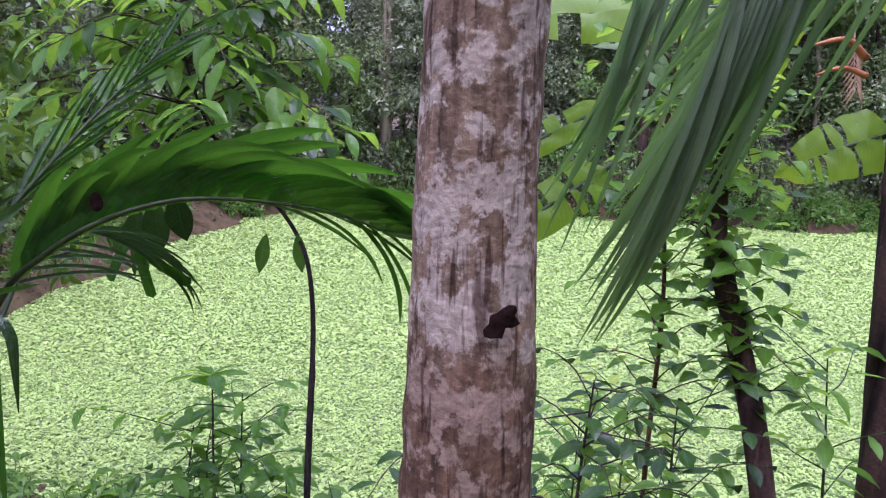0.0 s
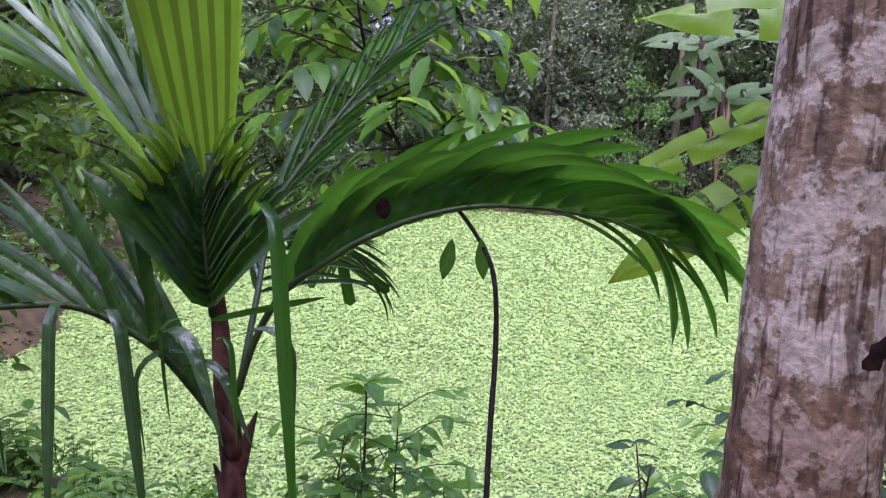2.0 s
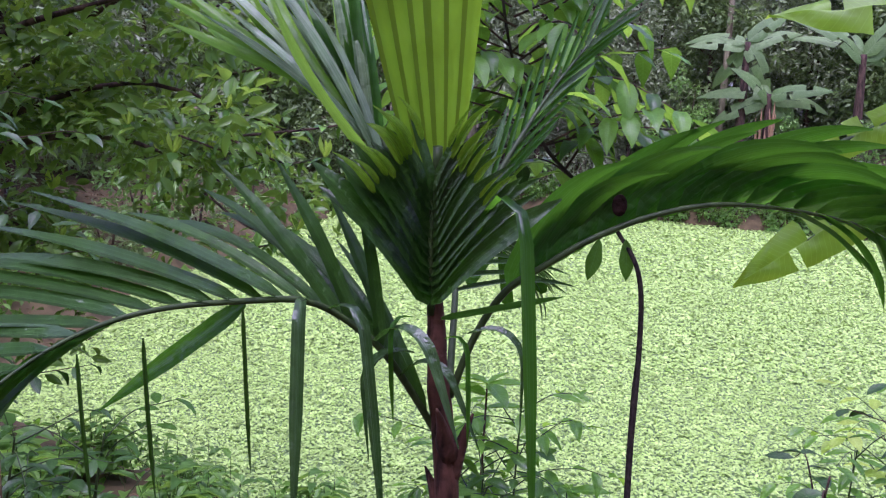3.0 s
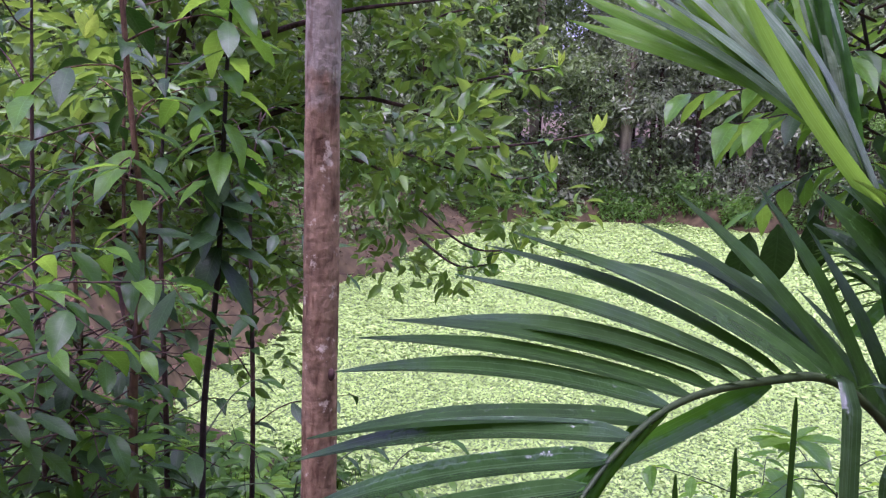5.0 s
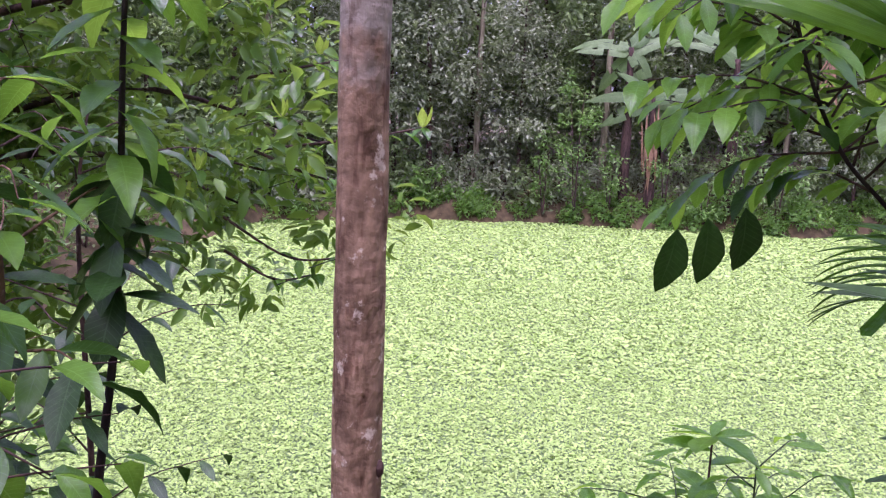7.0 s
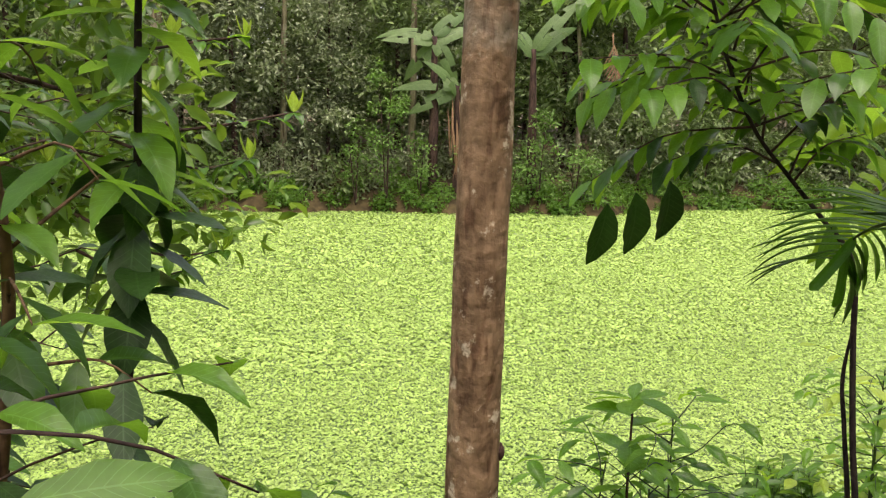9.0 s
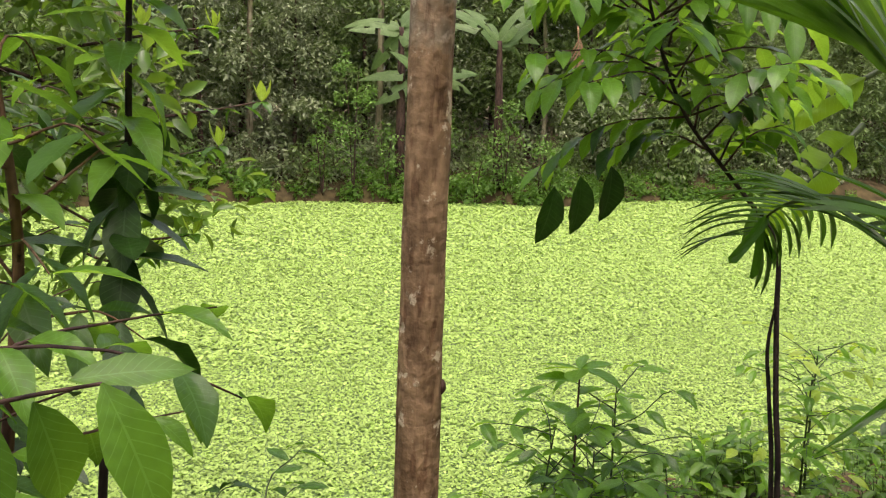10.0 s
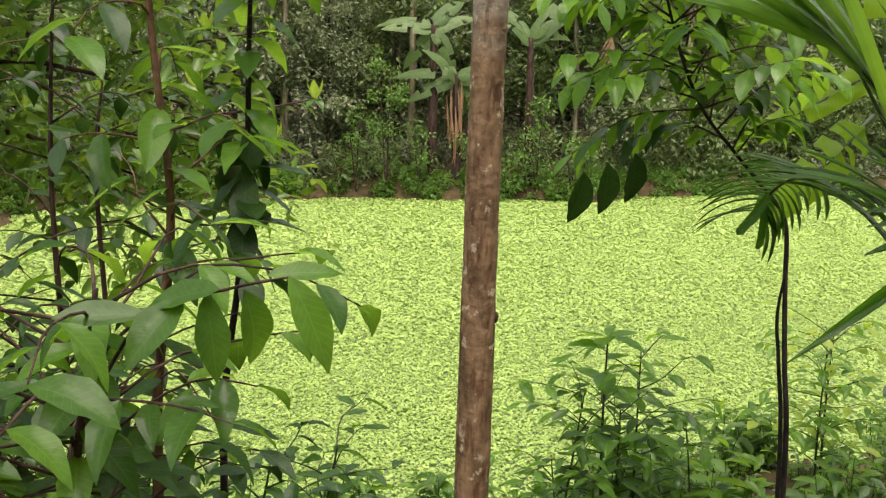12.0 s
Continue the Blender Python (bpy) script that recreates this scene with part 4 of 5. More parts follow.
for k in range(22):
    b = Vector((-0.86 - 0.010 * k, 3.07 + 0.005 * k, 4.06 + 0.034 * k))
    g, q = k * 2.4, trand.uniform(0.35, 0.62)
    out_ = Vector((math.cos(g), math.sin(g) * 0.8, 0)) * q
    twigs.append((tuple(b), tuple(b + out_ * 0.5 + UP * 0.07), tuple(b + out_ + UP * trand.uniform(-0.08, 0.12))))
for tw in twigs:
    t = part("twig", stem_mesh(tw, [0.005, 0.0018], 5, 12), M_BARK_DARK, pole)
    path = smooth_path(tw, 12)
    for k in range(2, 13):
        d = (path[k] - path[k - 1]).normalized()
        s = 1 if k % 2 else -1
        side = d.cross(UP).normalized() * s
        # painted lit, mid and shaded leaves mixed at random on one tree
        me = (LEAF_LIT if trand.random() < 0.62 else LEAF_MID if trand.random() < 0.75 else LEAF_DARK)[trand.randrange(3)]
        part("leaf", me, None, t, m=aim(path[k], side * 0.8 + d * 0.55 - UP * trand.uniform(0.0, 0.7), UP, trand.uniform(0.13, 0.20)))
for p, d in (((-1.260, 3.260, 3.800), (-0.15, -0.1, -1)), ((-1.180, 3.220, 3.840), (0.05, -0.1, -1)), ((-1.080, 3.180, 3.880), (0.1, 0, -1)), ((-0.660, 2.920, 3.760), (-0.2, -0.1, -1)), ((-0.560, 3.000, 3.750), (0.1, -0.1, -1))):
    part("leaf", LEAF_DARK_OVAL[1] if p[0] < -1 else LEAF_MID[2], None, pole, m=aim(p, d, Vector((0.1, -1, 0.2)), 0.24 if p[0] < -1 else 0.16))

# sapling with a whorl of leaves, by the water
leafy("sapling", "green sapling with a whorl of pointed leaves on top", [(-1.0, 3.36, land(-1.0, 3.36)), (-1.03, 3.38, 2.5), (-1.025, 3.39, 3.044)], [0.008, 0.006, 0.004], 10, [LEAF_LIT[2], LEAF_OVAL[2], LEAF_LIT[0]], M_BARK_DARK, 0.21, seed=3, u0=0.45, whorl=6, droop=0.1)
leafy("bank_shrub", "bushy green shrub below the sapling", [(-0.9, 3.28, land(-0.9, 3.28)), (-0.9, 3.3, 2.3), (-0.88, 3.34, 2.98)], [0.010, 0.006, 0.003], 24, LEAF_LIT, M_RACHIS, 0.15, "shrub", seed=61, u0=0.15, branches=30, blen=0.36)
leafy("bank_shrub", "bushy green shrub below the sapling", [(-1.2, 3.4, land(-1.2, 3.4)), (-1.2, 3.4, 2.2), (-1.12, 3.4, 2.80)], [0.010, 0.006, 0.003], 20, LEAF_LIT, M_RACHIS, 0.14, "shrub", seed=62, u0=0.15, branches=26, blen=0.36)
leafy("sapling", "small green sapling among bank herbs", [(-0.62, 3.2, land(-0.62, 3.2)), (-0.66, 3.22, 2.4), (-0.68, 3.25, 2.66)], [0.006, 0.004, 0.003], 10, LEAF_LIT, M_RACHIS, 0.16, seed=4, u0=0.3, whorl=5)
leafy("bank_shrub", "dense green shrub round the sapling's foot", [(-1.03, 3.22, land(-1.03, 3.22)), (-1.03, 3.24, 2.3), (-1.02, 3.26, 2.75)], [0.010, 0.006, 0.003], 22, LEAF_MID + LEAF_OVAL_MID, M_RACHIS, 0.13, "shrub", seed=64, u0=0.15, branches=30, blen=0.32)
leafy("bank_shrub", "yellow-green shrub at the foot of the bank", [(0.95, 4.0, land(0.95, 4.0)), (0.95, 4.02, 2.2), (0.98, 4.05, 2.75)], [0.009, 0.006, 0.003], 18, LEAF_YELLOW + LEAF_LIT, M_RACHIS, 0.15, "shrub", seed=65, u0=0.2, branches=24, blen=0.34)
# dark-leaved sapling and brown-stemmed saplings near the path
dark = leafy("dark_leaved_sapling", "sapling with a black stem and large glossy shade-darkened leaves", [(-2.79, 2.31, land(-2.79, 2.31)), (-2.765, 2.32, 3.0), (-2.752, 2.33, 3.36), (-2.704, 2.33, 3.69), (-2.68, 2.33, 3.96), (-2.665, 2.34, 4.25), (-2.64, 2.36, 4.6)], [0.010, 0.009, 0.007, 0.004], 12, LEAF_DARK_OVAL, M_BARK_BLACK, 0.17, seed=8, u0=0.56, u1=0.74, droop=1.9)
# light painted by height: lower leaves shade-dark, upper ones mid and lit green
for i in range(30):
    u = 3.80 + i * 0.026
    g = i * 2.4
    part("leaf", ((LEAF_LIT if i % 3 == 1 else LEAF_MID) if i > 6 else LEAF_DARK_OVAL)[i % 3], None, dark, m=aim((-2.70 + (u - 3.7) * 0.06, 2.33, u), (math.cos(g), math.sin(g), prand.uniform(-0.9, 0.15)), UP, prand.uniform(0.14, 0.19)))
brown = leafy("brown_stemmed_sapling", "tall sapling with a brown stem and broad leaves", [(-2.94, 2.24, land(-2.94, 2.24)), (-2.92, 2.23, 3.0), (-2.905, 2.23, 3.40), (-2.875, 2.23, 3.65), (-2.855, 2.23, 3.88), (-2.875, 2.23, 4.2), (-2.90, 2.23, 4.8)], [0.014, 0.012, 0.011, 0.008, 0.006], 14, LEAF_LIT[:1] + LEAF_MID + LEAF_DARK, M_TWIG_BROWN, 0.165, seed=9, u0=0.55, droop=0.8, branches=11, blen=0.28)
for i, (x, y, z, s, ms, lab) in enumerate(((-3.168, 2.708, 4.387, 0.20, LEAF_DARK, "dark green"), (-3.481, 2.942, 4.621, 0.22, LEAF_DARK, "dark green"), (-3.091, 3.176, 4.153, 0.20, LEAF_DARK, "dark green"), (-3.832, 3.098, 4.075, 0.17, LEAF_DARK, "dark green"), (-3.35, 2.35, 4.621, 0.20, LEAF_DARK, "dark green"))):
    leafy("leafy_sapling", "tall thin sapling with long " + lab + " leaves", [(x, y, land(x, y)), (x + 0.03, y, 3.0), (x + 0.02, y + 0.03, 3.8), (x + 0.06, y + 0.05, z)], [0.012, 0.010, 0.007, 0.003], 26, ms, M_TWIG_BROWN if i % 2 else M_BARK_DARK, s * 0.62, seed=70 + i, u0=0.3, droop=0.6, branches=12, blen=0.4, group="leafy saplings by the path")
for i, (x, y, z) in enumerate(((-2.974, 2.591, 3.139), (-3.286, 2.786, 3.217), (-2.662, 2.630, 3.022), (-3.598, 2.708, 3.295), (-2.428, 2.786, 2.983))):
    leafy("bank_shrub", "low leafy shrub at the saplings' feet", [(x, y, land(x, y)), (x, y, z - 0.3), (x + 0.05, y, z)], [0.009, 0.006, 0.003], 12, (LEAF_MID, LEAF_OVAL_MID, LEAF_DARK)[i % 3], M_RACHIS, 0.12, "shrub", seed=80 + i, u0=0.15, branches=12, blen=0.34)
# shrub that reaches in front of the path's end
shrub = leafy("glossy_shrub", "leafy shrub with glossy oval mid-green leaves", [(-3.067, 1.811, land(-3.067, 1.811)), (-3.067, 1.803, 3.139), (-3.020, 1.756, 3.529), (-2.974, 1.710, 3.802)], [0.010, 0.008, 0.004], 30, [LEAF_MID[0], LEAF_MID[1], LEAF_OVAL_MID[1], LEAF_LIT[1]], M_BARK_DARK, 0.135, seed=12, u0=0.3, branches=28, blen=0.42, droop=0.6)
t = part("twig", stem_mesh([(-2.99, 1.74, 3.62), (-2.90, 1.62, 3.78), (-2.79, 1.54, 3.83), (-2.711, 1.504, 3.85)], [0.0035, 0.0018], 6, 14), M_BARK_DARK, shrub)
for p, d, ln, me in (((-2.711, 1.50, 3.852), (0.30, -0.35, -0.62), 0.155, LEAF_LIT[0]), ((-2.77, 1.53, 3.83), (0.30, 0.05, -1), 0.15, LEAF_MID[1]), ((-2.74, 1.52, 3.85), (0.9, 0.1, 0.05), 0.12, LEAF_LIT[2]),
                     ((-2.80, 1.54, 3.83), (-0.6, 0.3, -0.1), 0.13, LEAF_OVAL_MID[0]), ((-2.85, 1.57, 3.81), (-0.5, -0.4, -0.3), 0.13, LEAF_OVAL_MID[1]), ((-2.90, 1.62, 3.78), (-0.8, -0.1, 0.1), 0.13, LEAF_OVAL_MID[2]), ((-2.82, 1.56, 3.82), (0.1, -0.3, -0.9), 0.14, LEAF_MID[0])):
    part("leaf", me, None, t, m=aim(p, d, UP + Vector((0, -0.6, 0)), ln))
leafy("glossy_shrub", "leafy shrub with glossy oval mid-green leaves", [(-3.325, 2.162, land(-3.325, 2.162)), (-3.325, 2.162, 3.139), (-3.286, 2.162, 3.607)], [0.010, 0.008, 0.004], 24, LEAF_DARK_OVAL, M_BARK_DARK, 0.12, seed=14, u0=0.25, branches=18, blen=0.4, droop=0.6)
leafy("glossy_shrub", "leafy shrub with glossy dark oval leaves", [(-3.223, 1.967, land(-3.223, 1.967)), (-3.223, 1.967, 3.139), (-3.168, 1.967, 3.490)], [0.010, 0.008, 0.004], 22, LEAF_OVAL_MID, M_BARK_DARK, 0.115, seed=15, u0=0.25, branches=16, blen=0.36, droop=0.6)
leafy("glossy_shrub", "dense shrub with dark pointed leaves beside the saplings", [(-3.020, 2.123, land(-3.020, 2.123)), (-3.020, 2.123, 3.139), (-2.989, 2.100, 3.514)], [0.010, 0.008, 0.004], 24, LEAF_MID + LEAF_DARK, M_BARK_DARK, 0.13, seed=16, u0=0.25, branches=24, blen=0.34, droop=0.6)
leafy("glossy_shrub", "dense shrub with dark pointed leaves beside the saplings", [(-3.223, 2.396, land(-3.223, 2.396)), (-3.223, 2.396, 3.139), (-3.192, 2.396, 3.568)], [0.010, 0.008, 0.004], 24, LEAF_DARK + LEAF_OVAL_MID, M_BARK_DARK, 0.12, seed=17, u0=0.25, branches=24, blen=0.38, droop=0.6)
# stem with climbing vine leaves
vine = leafy("vine_covered_tree", "dark leaning stem wrapped in a broad-leaved climber", [(1.24, 2.72, land(1.24, 2.72)), (1.19, 2.79, 2.84), (1.11, 2.88, 3.31), (1.04, 2.92, 3.58), (1.0, 2.96, 3.8), (1.02, 3.0, 4.1), (1.1, 3.05, 4.4)], [0.05, 0.046, 0.042, 0.036, 0.02], 110, LEAF_HEART, M_BARK_DARK, 0.105, "tree", seed=31, u0=0.28, branches=46, blen=0.26, droop=0.35, sides=14)
leafy("climber", "broad-leaved green climber hanging between the trees", [(0.80, 3.05, land(0.80, 3.05)), (0.82, 3.05, 2.8), (0.86, 3.1, 3.5), (0.84, 3.15, 4.1), (0.9, 3.2, 4.7)], [0.012, 0.010, 0.008, 0.004], 60, LEAF_HEART, M_TWIG_BROWN, 0.10, "climber", seed=39, u0=0.35, branches=40, blen=0.34, droop=0.35)
leafy("bank_shrub", "shrub with dark oval leaves beside the trunk", [(-0.12, 2.3, land(-0.12, 2.3)), (-0.10, 2.33, 2.8), (-0.05, 2.35, 3.22)], [0.008, 0.006, 0.003], 12, LEAF_DARK_OVAL, M_BARK_DARK, 0.12, "shrub", seed=33, u0=0.2, branches=8, blen=0.3)
leafy("bank_shrub", "shrub with dark oval leaves beside the trunk", [(0.42, 2.5, land(0.42, 2.5)), (0.45, 2.5, 2.9), (0.5, 2.55, 3.35)], [0.008, 0.006, 0.003], 18, LEAF_DARK_OVAL + LEAF_OVAL_MID, M_BARK_DARK, 0.13, "shrub", seed=34, u0=0.2, branches=24, blen=0.42)
leafy("bank_shrub", "light green shrub at the foot of the climber", [(0.8, 2.7, land(0.8, 2.7)), (0.82, 2.72, 2.8), (0.84, 2.75, 3.2)], [0.008, 0.006, 0.003], 14, LEAF_DARK_OVAL + LEAF_OVAL, M_RACHIS, 0.12, "shrub", seed=35, u0=0.2, branches=22, blen=0.40)
leafy("bank_shrub", "light green shrub low on the bank", [(0.65, 3.75, land(0.65, 3.75)), (0.65, 3.77, 2.2), (0.68, 3.8, 2.7)], [0.009, 0.006, 0.003], 14, LEAF_LIT, M_RACHIS, 0.16, "shrub", seed=37, u0=0.2, branches=14, blen=0.34)
leafy("bank_shrub", "light green shrub below the banana plant", [(1.5, 2.95, land(1.5, 2.95)), (1.5, 2.97, 2.8), (1.48, 3.0, 3.3)], [0.008, 0.006, 0.003], 12, LEAF_LIT, M_RACHIS, 0.16, "shrub", seed=36, u0=0.2, branches=10, blen=0.4)

# ---------------------------------------------------------------- herbs along the bank
def herb_clump(name, label, leaf, material, n, spread, tall, seed):
    """A low clump: stems and many small leaves."""
    r = random.Random(seed)
    e = thing(name, (0, 0, 0), label, "herb", "bank herbs")
    bm, cs, al, nr, ls = bmesh.new(), [], [], [], []
    for i in range(n):
        g, q = r.uniform(0, 6.28), spread * math.sqrt(r.random())
        b = Vector((q * math.cos(g), q * math.sin(g), -0.05))
        tip = b + Vector((r.uniform(-0.12, 0.12), r.uniform(-0.12, 0.12), tall * r.uniform(0.5, 1.1)))
        pts = [b, b.lerp(tip, 0.5) + Vector((r.uniform(-0.03, 0.03), r.uniform(-0.03, 0.03), 0)), tip]
        tube(bm, smooth_path(pts, 6), [0.004, 0.0015], 4, 0, False)
        for k in range(9):
            p = b.lerp(tip, 0.3 + 0.08 * k)
            h = k * 2.4 + i
            cs.append(p), al.append((math.cos(h), math.sin(h), r.uniform(-0.5, 0.5))), nr.append((r.uniform(-0.4, 0.4), r.uniform(-0.4, 0.4), 1)), ls.append(leaf * r.uniform(0.6, 1.3))
    part("stem", bm, M_RACHIS, e, kind="stuff")
    ls = np.array(ls)
    part("foliage", leaves_cloud("foliage", np.array([list(c) for c in cs]), np.array(al), np.array(nr), ls, ls * 0.42, material, "full"), material, e, kind="stuff")
    return e


herbs = [herb_clump("bank_herb", "low clump of fresh green herbs on the bank", 0.10, M_HERB, 26, 0.26, 0.42, 41),
         herb_clump("bank_herb", "clump of small-leaved herbs on the bank", 0.065, M_HERB, 34, 0.30, 0.34, 42),
         herb_clump("bank_herb", "clump of broad-leaved green herbs on the bank", 0.14, M_HERB, 18, 0.24, 0.50, 43)]
hr = random.Random(9)
spots = []
for i in range(110):
    x = hr.uniform(-5.2, 3.6)
    y = hr.uniform(2.7, 5.6)
    spots.append((x, y, hr.uniform(0.7, 1.15) * (0.55 if -2.9 < x < -0.1 and y > 3.5 else 1)))
spots += [(-0.95, 3.3, 1.4), (-0.75, 3.35, 1.3), (-1.1, 3.2, 1.1), (-0.6, 3.5, 1.3), (-1.2, 3.6, 1.2), (-0.9, 3.55, 1.5), (-0.5, 3.1, 1.3), (-1.5, 3.1, 0.8), (-1.9, 3.0, 0.8), (-3.3, 2.7, 1.1), (-3.5, 2.45, 1.2), (-3.2, 3.1, 1.1), (-3.8, 2.7, 1.1), (-3.7, 3.3, 1.2), (-4.2, 3.0, 1.1), (-3.35, 2.25, 1.1), (-2.7, 2.75, 0.8), (-2.95, 3.0, 1.0), (-3.05, 2.65, 0.9), (-4.6, 2.9, 1.1), (-4.4, 3.6, 1.1), (-3.9, 3.9, 1.1)] + [(-2.95 + 0.19 * k, 4.45 + 0.22 * math.sin(k * 2.3), 0.85 + 0.2 * math.sin(k * 1.7)) for k in range(11)] + [(-3.3 - 0.11 * k, 3.35 + 0.75 * abs(math.sin(k * 1.9)) + 0.06 * k, 1.1 + 0.25 * math.sin(k * 2.7)) for k in range(16)]
for i, (x, y, s) in enumerate(spots):
    m = Matrix.Translation((x, y, land(x, y) - 0.02)) @ Matrix.Rotation(hr.uniform(0, 6.28), 4, "Z") @ Matrix.Diagonal((s, s, s, 1))
    if i < 3:
        herbs[i].matrix_basis = m
    else:
        copy_thing(herbs[i % 3], m)

# ---------------------------------------------------------------- leafy tree on the left bank, over the water
def limb_tree(name, base, label, trunk_pts, trunk_r, limbs, material, leaf, per, leaf_material_, template, clump=0.45, twig_r=0.012, group="", seed=0, hang=-0.25):
    r = random.Random(seed)
    e = thing(name, base, label, "tree", group)
    part("trunk", stem_mesh(trunk_pts, trunk_r, 12, 30, 0.12), material, e)
    clumps = []
    for pts in limbs:
        part("limb", stem_mesh(pts, [trunk_r[-1] * 0.8, twig_r], 7, 14, 0.1), material, e)
        path = smooth_path(pts, 10)
        for k in range(3, 11):
            for _ in range(2):
                q = path[k] + Vector((r.gauss(0, clump * 0.8), r.gauss(0, clump * 0.8), r.gauss(0, clump * 0.6)))
                clumps.append((*q, clump * r.uniform(0.6, 1.1)))
    part("crown", crown_mesh("crown", clumps, per, leaf, leaf_material_, template=template, hang=hang), leaf_material_, e, kind="stuff")
    return e, clumps


lt_base = (-5.6, 5.9, land(-5.6, 5.9))
T0 = Vector((-5.4, 6.4, 3.2))
LEAN = Vector((-0.27, -0.55, -0.06))
limbs = [[T0, (-4.6, 6.3, 3.9), (-3.4, 6.3, 4.3), (-2.25, 6.3, 4.0)], [T0, (-4.8, 6.0, 4.6), (-3.9, 5.7, 5.4), (-3.0, 5.6, 5.8)], [T0, (-5.2, 6.2, 4.8), (-4.9, 6.0, 6.0), (-4.6, 5.9, 7.0)],
         [T0, (-4.7, 6.8, 3.9), (-3.9, 7.1, 4.1), (-3.2, 7.2, 3.9)], [T0, (-5.9, 5.8, 4.2), (-6.3, 5.4, 5.0), (-6.7, 5.2, 5.6)], [T0, (-5.0, 5.6, 3.8), (-4.5, 5.0, 4.2), (-4.0, 4.7, 4.4)],
         [T0, (-4.6, 6.6, 4.2), (-3.6, 6.8, 5.0), (-2.7, 6.9, 5.3)], [T0, (-5.0, 6.4, 3.2), (-4.4, 6.5, 3.2), (-3.8, 6.5, 3.0)], [T0, (-6.2, 6.8, 3.9), (-6.9, 7.2, 4.2), (-7.6, 7.5, 4.3)], [T0, (-4.5, 6.2, 4.9), (-3.3, 6.2, 6.0), (-2.6, 6.4, 6.8)],
         [T0, (-5.4, 5.7, 3.4), (-5.3, 5.0, 3.5), (-5.2, 4.5, 3.3)],
         [T0, (-4.5, 6.1, 4.4), (-3.5, 6.0, 4.8), (-2.6, 5.9, 4.9)], [T0, (-4.4, 6.3, 3.8), (-3.5, 6.3, 3.9), (-2.7, 6.3, 3.6)], [T0, (-4.4, 6.2, 5.2), (-3.3, 5.9, 6.4), (-2.5, 5.8, 6.2)]]
limbs = [[Vector(q) + LEAN for q in pts] for pts in limbs]
left_tree, lt_clumps = limb_tree("leafy_bank_tree", lt_base, "leafy bank tree whose branches hang over the pond", [lt_base, (-5.5, 5.85, 2.1), T0 + LEAN, (-5.2, 5.75, 4.3)], [0.10, 0.07, 0.05], limbs, M_BARK_DARK, 0.125, 54, M_LEAF_TREE, "full", 0.36, 0.006, seed=2)
yr = random.Random(4)
# twigs that reach furthest over the water, each ending in a sprig
REACH = [((-2.9, 5.6, 3.9), (-2.3, 5.5, 3.98), (-1.94, 5.5, 4.05)), ((-3.0, 5.6, 4.3), (-2.5, 5.5, 4.4), (-2.2, 5.5, 4.45)), ((-3.1, 5.6, 3.5), (-2.7, 5.4, 3.30), (-2.36, 5.3, 3.32)), ((-3.2, 5.5, 4.6), (-2.9, 5.4, 4.75), (-2.6, 5.4, 4.8)),
         ((-3.3, 5.6, 3.9), (-2.9, 5.5, 3.8), (-2.6, 5.5, 3.75)), ((-3.1, 5.6, 3.3), (-2.8, 5.5, 3.15), (-2.55, 5.4, 3.2)), ((-2.9, 5.5, 3.9), (-2.5, 5.45, 3.75), (-2.2, 5.4, 3.8))]
for tw in REACH:
    limb = part("twig", stem_mesh(tw, [0.010, 0.005], 6, 12), M_BARK_DARK, left_tree)
    path = smooth_path(tw, 12)
    for k in range(3, 12):
        g = k * 2.4
        part("leaf", (LEAF_MID, LEAF_OVAL, LEAF_OVAL_MID)[k % 3][k % 2], None, limb, m=aim(path[k], (math.cos(g) + 0.5, math.sin(g) * 0.6, yr.uniform(-0.7, 0.3)), UP, yr.uniform(0.11, 0.16)))
sprigs = [q[2] for q in REACH] + [tuple(c[:3]) for c in yr.sample([c for c in lt_clumps if c[0] > -4.9], 60)]
for p in sprigs:
    sp = part("sprig", stem_mesh([Vector(p) - Vector((0.22, 0.02, 0.06)), Vector(p) - Vector((0.1, 0, 0.02)), p], [0.004, 0.002], 5, 6), M_RACHIS, left_tree)
    for k in range(5):
        g = k * 1.26 + yr.uniform(-0.3, 0.3)
        part("leaf", (LEAF_YELLOW if k < 3 else LEAF_OVAL_MID)[k % 3], None, sp, m=aim(p, (math.cos(g) * 0.55, math.sin(g) * 0.5, yr.uniform(0.7, 1.2)) if k < 3 else (math.cos(g), math.sin(g), yr.uniform(-0.5, 0.1)), Vector((math.cos(g), math.sin(g) - 0.4, 0.3)) if k < 3 else UP, yr.uniform(0.10, 0.16)))

# dead leaves on the left bank
def litter(name, n, x0, x1, y0, y1, label):
    x, y = rng.uniform(x0, x1, n), rng.uniform(y0, y1, n)
    keep = np.min(shore(x, y), axis=0) < 0
    x, y = x[keep], y[keep]
    z = height(x, y) + 0.015
    ln = rng.uniform(0.06, 0.16, len(x))
    ob = new(name, leaves_cloud(name, np.stack([x, y, z], 1), scatter_dirs(len(x), 0.15), np.stack([rng.normal(0, 0.3, len(x)), rng.normal(0, 0.3, len(x)), np.ones(len(x))], 1), ln, ln * 0.45, M_LITTER, "full"))
    return tagged(ob, label, "leaf litter", kind="stuff")


litter("leaf_litter", 6000, -16, -6.5, 6, 30, "brown fallen leaves on the shaded side bank")
litter("leaf_litter", 5000, -14, 26, 26.5, 36, "brown fallen leaves along the far bank")
litter("leaf_litter", 9000, -16, 14, -12, 5.8, "brown fallen leaves on the near bank")

